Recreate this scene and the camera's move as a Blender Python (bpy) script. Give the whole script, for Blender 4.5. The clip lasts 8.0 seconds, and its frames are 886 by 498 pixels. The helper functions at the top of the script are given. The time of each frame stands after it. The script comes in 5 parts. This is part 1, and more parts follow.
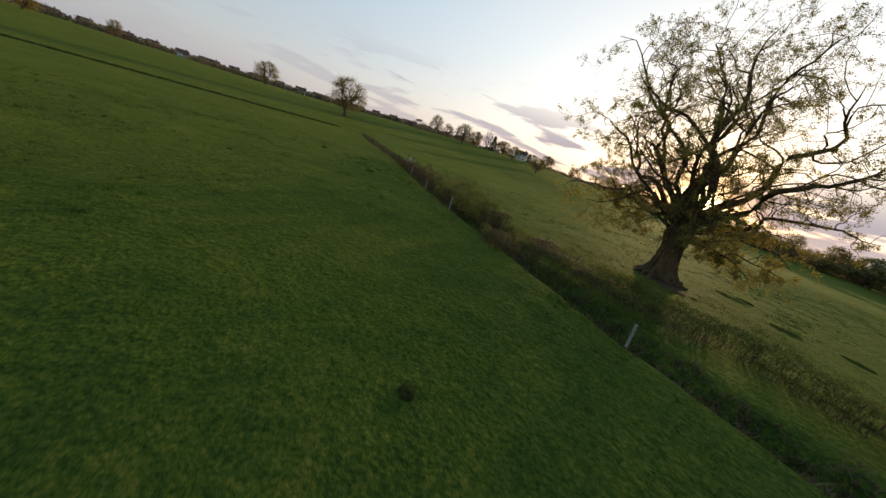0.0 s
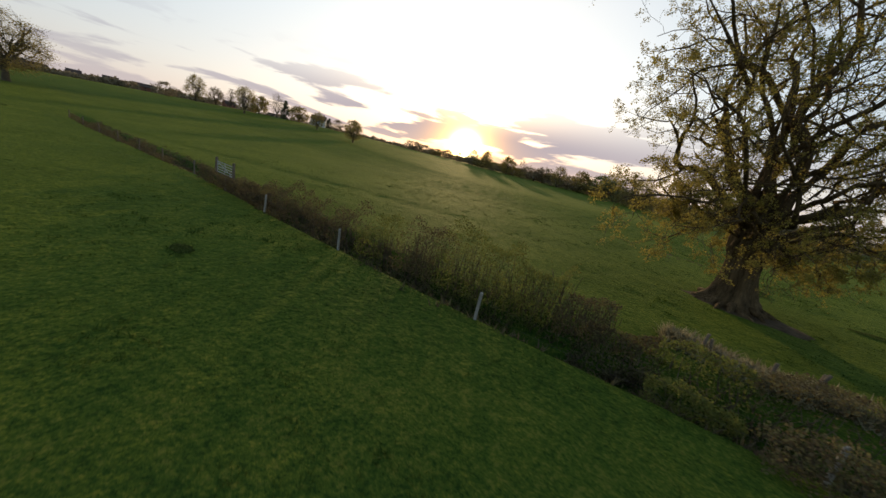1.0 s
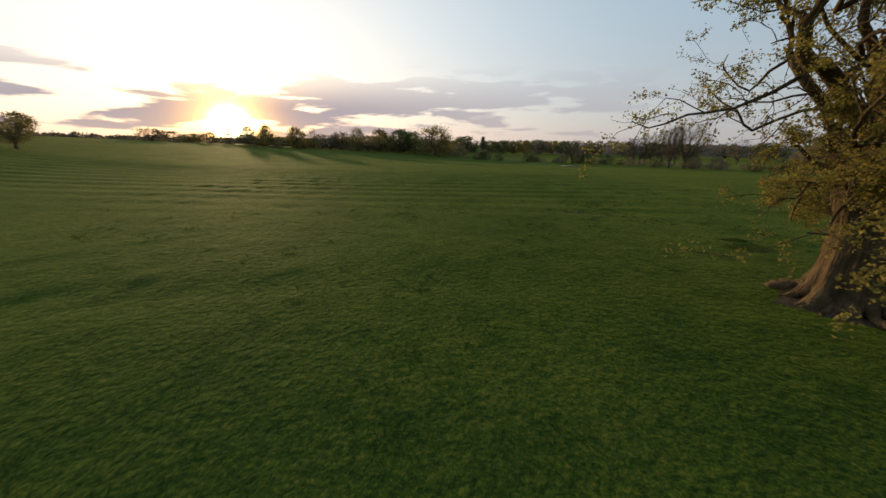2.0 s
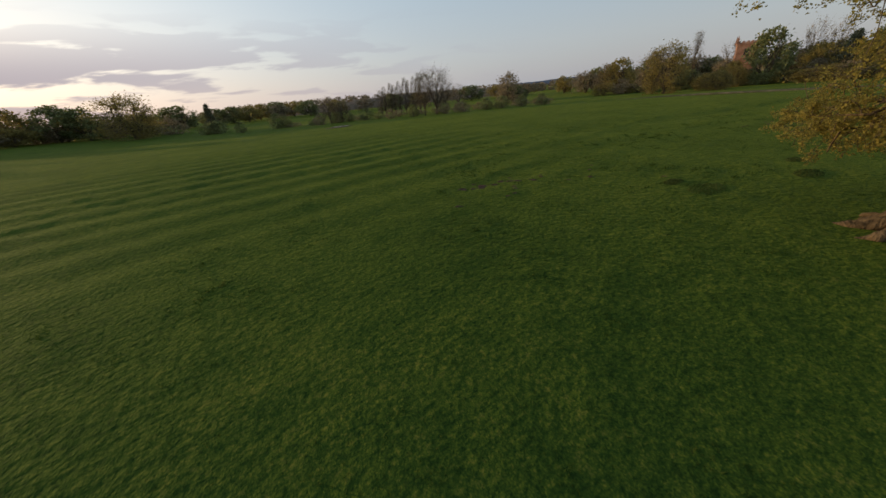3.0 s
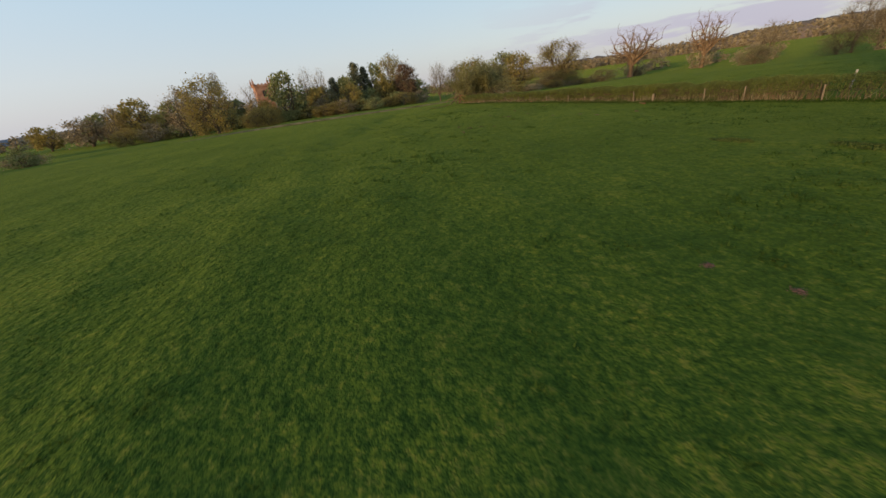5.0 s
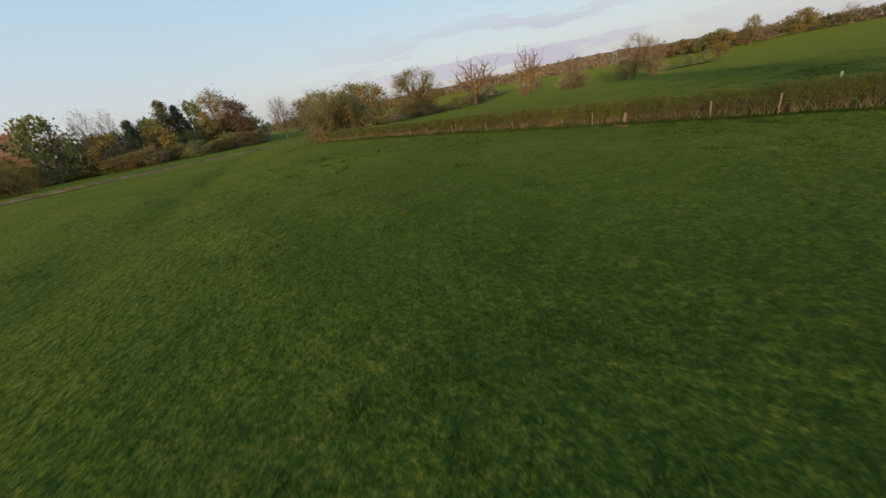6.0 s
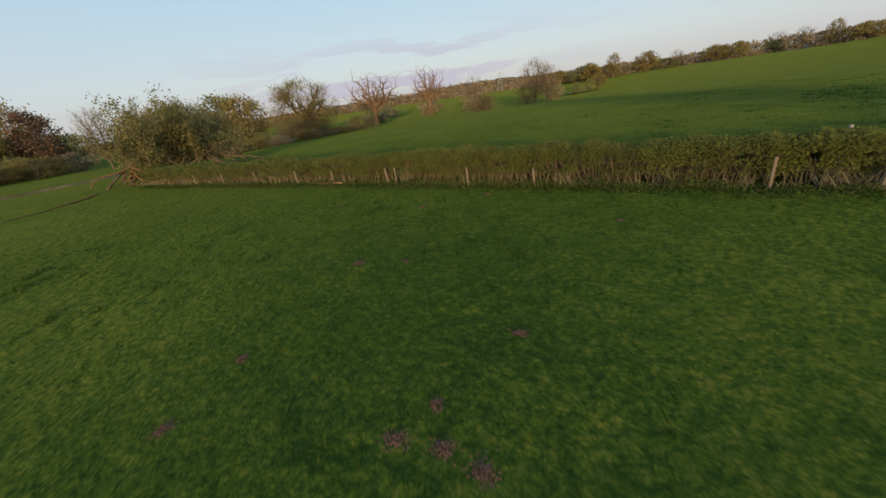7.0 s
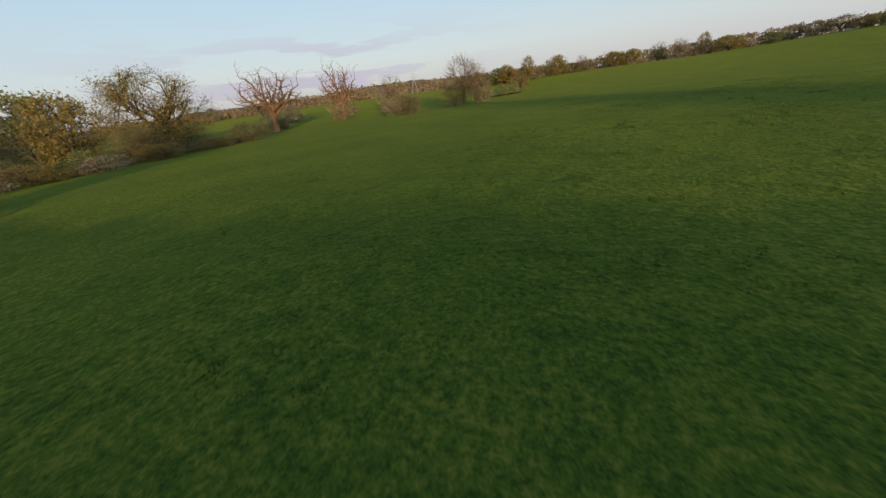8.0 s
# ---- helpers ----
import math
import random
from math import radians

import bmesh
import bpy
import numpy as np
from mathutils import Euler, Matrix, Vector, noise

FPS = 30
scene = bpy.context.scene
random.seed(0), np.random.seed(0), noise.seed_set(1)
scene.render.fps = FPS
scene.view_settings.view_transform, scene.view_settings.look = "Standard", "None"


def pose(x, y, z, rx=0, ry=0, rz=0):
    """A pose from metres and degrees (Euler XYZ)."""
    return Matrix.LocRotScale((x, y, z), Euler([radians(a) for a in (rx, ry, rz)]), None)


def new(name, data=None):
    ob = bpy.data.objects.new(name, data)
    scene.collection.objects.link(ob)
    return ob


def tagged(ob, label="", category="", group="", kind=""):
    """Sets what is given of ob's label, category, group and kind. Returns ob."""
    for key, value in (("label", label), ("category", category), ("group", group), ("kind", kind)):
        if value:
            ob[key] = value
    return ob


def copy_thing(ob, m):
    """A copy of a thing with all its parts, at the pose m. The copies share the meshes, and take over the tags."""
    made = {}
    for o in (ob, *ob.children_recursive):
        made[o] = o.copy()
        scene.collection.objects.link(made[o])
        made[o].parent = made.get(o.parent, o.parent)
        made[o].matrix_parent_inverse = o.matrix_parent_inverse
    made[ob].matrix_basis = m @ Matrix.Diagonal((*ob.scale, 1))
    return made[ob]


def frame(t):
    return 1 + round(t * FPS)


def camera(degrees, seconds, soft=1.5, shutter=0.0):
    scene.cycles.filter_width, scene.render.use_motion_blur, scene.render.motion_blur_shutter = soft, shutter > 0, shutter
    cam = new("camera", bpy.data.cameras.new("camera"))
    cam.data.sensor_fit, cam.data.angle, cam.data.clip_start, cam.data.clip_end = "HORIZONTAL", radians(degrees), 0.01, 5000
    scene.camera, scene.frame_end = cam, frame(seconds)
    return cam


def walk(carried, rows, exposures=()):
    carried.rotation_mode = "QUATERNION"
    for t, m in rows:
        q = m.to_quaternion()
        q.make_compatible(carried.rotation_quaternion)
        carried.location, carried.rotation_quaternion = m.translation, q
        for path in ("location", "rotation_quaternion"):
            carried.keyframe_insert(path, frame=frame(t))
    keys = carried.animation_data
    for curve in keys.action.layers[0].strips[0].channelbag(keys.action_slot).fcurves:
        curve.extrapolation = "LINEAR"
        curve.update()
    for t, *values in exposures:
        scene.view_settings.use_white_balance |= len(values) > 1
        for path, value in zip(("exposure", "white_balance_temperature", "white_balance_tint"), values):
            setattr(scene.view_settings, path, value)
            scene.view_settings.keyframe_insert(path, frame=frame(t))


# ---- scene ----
cam = camera(105.15, 8.0, soft=1.5, shutter=0.06)
PATH = [
    (0.00, pose(50.823, -9.687, 5.518, 71.860, -16.983, 74.317)),
    (0.50, pose(39.090, -11.051, 5.344, 73.599, -15.110, 57.294)),
    (1.00, pose(28.050, -9.609, 5.361, 74.607, -11.420, 39.800)),
    (1.20, pose(24.007, -8.187, 5.415, 75.104, -10.079, 33.157)),
    (2.30, pose(15.128, 10.052, 5.527, 70.521, 2.010, -5.873)),
    (2.50, pose(13.637, 12.407, 5.560, 68.813, 2.882, -14.580)),
    (3.00, pose(11.997, 18.785, 5.539, 65.096, 4.813, -34.766)),
    (3.50, pose(13.043, 25.214, 5.038, 62.961, 6.080, -53.439)),
    (4.00, pose(16.449, 30.912, 4.314, 62.102, 6.732, -71.398)),
    (4.50, pose(22.236, 35.156, 3.634, 62.547, 6.636, -87.723)),
    (5.00, pose(29.630, 37.840, 3.285, 64.430, 6.689, -102.229)),
    (5.20, pose(32.502, 38.583, 3.601, 64.723, 7.565, -108.029)),
    (6.30, pose(50.265, 33.917, 3.280, 66.209, 8.497, -131.756)),
    (6.50, pose(53.385, 32.043, 3.256, 66.514, 7.913, -134.990)),
    (7.00, pose(60.681, 26.428, 3.354, 66.285, 7.196, -143.217)),
    (7.50, pose(67.014, 19.809, 3.203, 65.599, 7.098, -151.058)),
    (8.00, pose(72.887, 12.483, 3.294, 64.982, 6.842, -156.877)),
]
EXPOSURE = 1.0
walk(cam, PATH, exposures=[(0.0, EXPOSURE - 0.38), (1.2, EXPOSURE - 0.42), (2.4, EXPOSURE - 0.60), (3.1, EXPOSURE - 0.42), (3.6, EXPOSURE - 0.13), (4.2, EXPOSURE + 0.04), (8.0, EXPOSURE + 0.04)])

# ---- light: low evening sun in the north-west of the plan, clear sky with thin cloud ----
SUN_AZ, SUN_EL = -36.6, 6.0
sun_dir = Vector((math.sin(radians(SUN_AZ)) * math.cos(radians(SUN_EL)),
                  math.cos(radians(SUN_AZ)) * math.cos(radians(SUN_EL)), math.sin(radians(SUN_EL))))
sun_data = bpy.data.lights.new("sun", "SUN")
sun_data.energy, sun_data.angle, sun_data.color = 2.0, radians(1.5), (1.0, 0.68, 0.34)
sun = new("sun", sun_data)
sun.rotation_euler = sun_dir.to_track_quat("Z", "Y").to_euler()

world = bpy.data.worlds.new("evening_sky")
scene.world = world
world.use_nodes = True
wn, wl = world.node_tree.nodes, world.node_tree.links
wn.clear()


def wnode(kind, **values):
    n = wn.new(kind)
    for key, value in values.items():
        n.inputs[key].default_value = value
    return n


def wmath(op, a, b=None, c=None, clamp=False):
    n = wn.new("ShaderNodeMath")
    n.operation, n.use_clamp = op, clamp
    for i, v in enumerate((a, b, c)):
        if v is None:
            continue
        if isinstance(v, (int, float)):
            n.inputs[i].default_value = v
        else:
            wl.new(v, n.inputs[i])
    return n.outputs[0]


def wmix(fac, a, b, blend="MIX"):
    n = wn.new("ShaderNodeMix")
    n.data_type, n.blend_type, n.clamp_result = "RGBA", blend, False
    for socket, v in ((n.inputs[0], fac), (n.inputs[6], a), (n.inputs[7], b)):
        if isinstance(v, (int, float)):
            socket.default_value = v
        elif isinstance(v, tuple):
            socket.default_value = v
        else:
            wl.new(v, socket)
    return n.outputs[2]


coords = wn.new("ShaderNodeTexCoord")
sky = wn.new("ShaderNodeTexSky")
sky.sky_type, sky.sun_disc = "NISHITA", False
sky.sun_elevation, sky.sun_rotation = radians(4.0), radians(SUN_AZ)
sky.air_density, sky.dust_density, sky.ozone_density = 1.0, 1.6, 1.6
split = wn.new("ShaderNodeSeparateXYZ")
wl.new(coords.outputs["Generated"], split.inputs[0])
dx, dy, dz = split.outputs
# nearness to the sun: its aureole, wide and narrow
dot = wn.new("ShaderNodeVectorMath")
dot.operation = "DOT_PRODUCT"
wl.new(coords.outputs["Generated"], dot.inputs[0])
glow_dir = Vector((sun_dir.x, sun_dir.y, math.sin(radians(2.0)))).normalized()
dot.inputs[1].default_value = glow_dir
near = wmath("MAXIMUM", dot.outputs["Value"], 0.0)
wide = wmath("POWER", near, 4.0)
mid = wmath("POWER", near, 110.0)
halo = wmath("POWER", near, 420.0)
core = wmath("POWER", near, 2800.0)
# long low banks of evening cloud, laid out by bearing and height
bearing = wmath("ARCTAN2", dx, dy)
banks = wn.new("ShaderNodeCombineXYZ")
wl.new(wmath("MULTIPLY", bearing, 4.2), banks.inputs[0])
wl.new(wmath("MULTIPLY", dz, 26.0), banks.inputs[1])
puffs = wnode("ShaderNodeTexNoise", Scale=1.0, Detail=7.0, Roughness=0.52, Distortion=0.25)
wl.new(banks.outputs[0], puffs.inputs["Vector"])
ramp = wn.new("ShaderNodeMapRange")
ramp.interpolation_type = "SMOOTHSTEP"
ramp.inputs["From Min"].default_value, ramp.inputs["From Max"].default_value = 0.475, 0.555
# a heavier bank lies low between the sun and the north
bank_dir = wn.new("ShaderNodeVectorMath")
bank_dir.operation = "DOT_PRODUCT"
wl.new(coords.outputs["Generated"], bank_dir.inputs[0])
bank_dir.inputs[1].default_value = (math.sin(radians(-14)), math.cos(radians(-14)), 0.0)
window = wn.new("ShaderNodeMapRange")
window.interpolation_type = "SMOOTHSTEP"
window.inputs["From Min"].default_value, window.inputs["From Max"].default_value = 0.76, 0.93
wl.new(bank_dir.outputs["Value"], window.inputs["Value"])
height = wmath("MULTIPLY", wmath("SUBTRACT", dz, wmath("MULTIPLY_ADD", bearing, 0.07, 0.120)), 1 / 0.045)
belt = wmath("POWER", 2.718, wmath("MULTIPLY", wmath("MULTIPLY", height, height), -1.0))
lift = wmath("MULTIPLY", wmath("MULTIPLY", belt, window.outputs[0]), 0.135)
wl.new(wmath("ADD", wmath("SUBTRACT", puffs.outputs["Fac"], 0.025), lift), ramp.inputs["Value"])
low = wn.new("ShaderNodeMapRange")
low.interpolation_type = "SMOOTHSTEP"
low.inputs["From Min"].default_value, low.inputs["From Max"].default_value = 0.21, 0.07
wl.new(dz, low.inputs["Value"])
# a second bank low in the south-east
off = wn.new("ShaderNodeVectorMath")
off.operation = "DOT_PRODUCT"
wl.new(coords.outputs["Generated"], off.inputs[0])
off.inputs[1].default_value = (math.sin(radians(137)), math.cos(radians(137)), 0.03)
veil = wmath("MULTIPLY", wmath("POWER", wmath("MAXIMUM", off.outputs["Value"], 0.0), 14.0), 0.8)
cloud = wmath("MULTIPLY", wmath("MULTIPLY", ramp.outputs[0], low.outputs[0]), wmath("ADD", wmath("MULTIPLY", wmath("POWER", near, 1.6), 1.0), veil), clamp=True)
SKY = 0.12
base = wmix(1.0, sky.outputs[0], (SKY, SKY, SKY, 1), "MULTIPLY")
rise = wn.new("ShaderNodeValToRGB")
for k, (p, c) in enumerate(((0.0, (0.33, 0.335, 0.365)), (0.09, (0.34, 0.37, 0.41)), (0.27, (0.27, 0.37, 0.45)), (1.0, (0.10, 0.18, 0.30)))):
    if k > 1:
        rise.color_ramp.elements.new(p)
    rise.color_ramp.elements[k].position, rise.color_ramp.elements[k].color = p, (*c, 1)
wl.new(wmath("MAXIMUM", dz, 0.0), rise.inputs["Fac"])
pale = wmix(0.7, base, rise.outputs["Color"])
# the whole half of the sky on the sun's side is paler
side = wmath("POWER", wmath("MULTIPLY_ADD", dot.outputs["Value"], 0.5, 0.5, clamp=True), 2.0)
pale = wmix(1.0, pale, wmix(1.0, (0.13, 0.13, 0.135, 1), wmix(0.0, side, side), "MULTIPLY"), "ADD")
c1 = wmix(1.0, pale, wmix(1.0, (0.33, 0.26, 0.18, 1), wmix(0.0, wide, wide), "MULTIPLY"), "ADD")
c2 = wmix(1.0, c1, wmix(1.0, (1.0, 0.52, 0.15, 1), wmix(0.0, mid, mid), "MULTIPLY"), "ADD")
cloud_col = wmix(wmath("MULTIPLY", mid, 0.9, clamp=True), (0.255, 0.24, 0.295, 1), (0.60, 0.40, 0.31, 1))
c3 = wmix(cloud, c2, cloud_col)
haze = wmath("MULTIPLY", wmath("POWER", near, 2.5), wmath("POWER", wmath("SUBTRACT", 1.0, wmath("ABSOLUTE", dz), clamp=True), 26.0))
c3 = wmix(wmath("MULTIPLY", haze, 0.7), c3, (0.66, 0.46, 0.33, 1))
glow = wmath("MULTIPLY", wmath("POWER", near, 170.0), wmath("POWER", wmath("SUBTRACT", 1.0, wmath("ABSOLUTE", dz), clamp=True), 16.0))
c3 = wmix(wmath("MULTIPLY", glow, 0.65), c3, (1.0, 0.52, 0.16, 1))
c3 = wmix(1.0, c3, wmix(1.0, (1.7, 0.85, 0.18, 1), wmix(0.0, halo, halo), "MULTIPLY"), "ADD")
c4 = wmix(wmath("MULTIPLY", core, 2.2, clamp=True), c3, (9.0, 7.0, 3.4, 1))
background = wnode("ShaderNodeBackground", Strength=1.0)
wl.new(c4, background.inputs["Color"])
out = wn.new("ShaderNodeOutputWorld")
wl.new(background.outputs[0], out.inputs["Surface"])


# ---- materials ----
def material(name, colours, scale=4.0, fine=40.0, rough=0.85, bump=0.3, bump_dist=0.02, translucent=0.0, metal=0.0, island=0.0, coat=0.0, stretch=(1, 1, 1), gloss=0.06):
    """A surface with two scales of variation between its colours, grain relief, and some light let through for leaves."""
    m = bpy.data.materials.new(name)
    m.use_nodes = True
    n, l = m.node_tree.nodes, m.node_tree.links
    b = n["Principled BSDF"]
    where = n.new("ShaderNodeTexCoord")
    place = n.new("ShaderNodeMapping")
    place.inputs["Scale"].default_value = stretch
    l.new(where.outputs["Object"], place.inputs["Vector"])
    big = n.new("ShaderNodeTexNoise")
    big.inputs["Scale"].default_value, big.inputs["Detail"].default_value, big.inputs["Roughness"].default_value = scale, 6.0, 0.6
    small = n.new("ShaderNodeTexNoise")
    small.inputs["Scale"].default_value, small.inputs["Detail"].default_value = fine, 4.0
    for t in (big, small):
        l.new(place.outputs[0], t.inputs["Vector"])
    r = n.new("ShaderNodeValToRGB")
    for i, c in enumerate(colours):
        if i > 1:
            r.color_ramp.elements.new(0.5)
    for i, c in enumerate(colours):
        e = r.color_ramp.elements[i]
        e.position, e.color = 0.3 + 0.4 * i / max(1, len(colours) - 1), (*c, 1)
    blend = n.new("ShaderNodeMath")
    blend.operation = "MULTIPLY_ADD"
    l.new(small.outputs["Fac"], blend.inputs[0])
    blend.inputs[1].default_value = 0.45
    l.new(big.outputs["Fac"], blend.inputs[2])
    shift = n.new("ShaderNodeMath")
    shift.operation = "SUBTRACT"
    l.new(blend.outputs[0], shift.inputs[0])
    shift.inputs[1].default_value = 0.225
    tint = shift.outputs[0]
    if island:
        geo = n.new("ShaderNodeNewGeometry")
        more = n.new("ShaderNodeMath")
        more.operation = "MULTIPLY_ADD"
        l.new(geo.outputs["Random Per Island"], more.inputs[0])
        more.inputs[1].default_value = island
        l.new(tint, more.inputs[2])
        less = n.new("ShaderNodeMath")
        less.operation = "SUBTRACT"
        l.new(more.outputs[0], less.inputs[0])
        less.inputs[1].default_value = island / 2
        tint = less.outputs[0]
    l.new(tint, r.inputs["Fac"])
    l.new(r.outputs["Color"], b.inputs["Base Color"])
    b.inputs["Roughness"].default_value, b.inputs["Metallic"].default_value = rough, metal
    b.inputs["Specular IOR Level"].default_value = gloss
    b.inputs["Coat Weight"].default_value = coat
    if bump:
        relief = n.new("ShaderNodeBump")
        relief.inputs["Strength"].default_value, relief.inputs["Distance"].default_value = bump, bump_dist
        l.new(small.outputs["Fac"], relief.inputs["Height"])
        l.new(relief.outputs[0], b.inputs["Normal"])
    if translucent:
        t = n.new("ShaderNodeBsdfTranslucent")
        l.new(r.outputs["Color"], t.inputs["Color"])
        mix = n.new("ShaderNodeMixShader")
        mix.inputs[0].default_value = translucent
        l.new(b.outputs[0], mix.inputs[1])
        l.new(t.outputs[0], mix.inputs[2])
        l.new(mix.outputs[0], n["Material Output"].inputs["Surface"])
    return m


def grass_material():
    """Grazed sward: faint patches of metres, clumps of half a metre, tussocks of a hand's width, and the pale nap of upright blades."""
    m = material("pasture_grass", [(0.019, 0.041, 0.008), (0.032, 0.062, 0.010), (0.056, 0.087, 0.012), (0.104, 0.113, 0.020)], 0.22, 7.0, 0.9, 1.0, 0.12, gloss=0.02)
    n, l = m.node_tree.nodes, m.node_tree.links
    ramp = next(q for q in n if q.type == "VALTORGB")
    place = next(q for q in n if q.type == "MAPPING").outputs[0]
    total = None
    for scale, weight in ((0.12, 0.36), (0.9, 0.26), (3.0, 0.40), (9.0, 0.74), (26.0, 0.64)):
        t = n.new("ShaderNodeTexNoise")
        t.inputs["Scale"].default_value, t.inputs["Detail"].default_value = scale, 3.0
        l.new(place, t.inputs["Vector"])
        add = n.new("ShaderNodeMath")
        add.operation = "MULTIPLY_ADD"
        l.new(t.outputs["Fac"], add.inputs[0])
        add.inputs[1].default_value = weight
        if total is None:
            add.inputs[2].default_value = -0.71
        else:
            l.new(total, add.inputs[2])
        total = add.outputs[0]
    l.new(total, ramp.inputs["Fac"])
    relief = next(q for q in n if q.type == "BUMP")
    hummock = n.new("ShaderNodeTexNoise")
    hummock.inputs["Scale"].default_value, hummock.inputs["Detail"].default_value, hummock.inputs["Roughness"].default_value = 3.4, 4.0, 0.6
    l.new(place, hummock.inputs["Vector"])
    l.new(hummock.outputs["Fac"], relief.inputs["Height"])
    relief.inputs["Distance"].default_value = 0.13
    b = n["Principled BSDF"]
    b.inputs["Sheen Weight"].default_value, b.inputs["Sheen Roughness"].default_value = 0.12, 0.45
    b.inputs["Sheen Tint"].default_value = (0.49, 0.58, 0.06, 1)
    return m


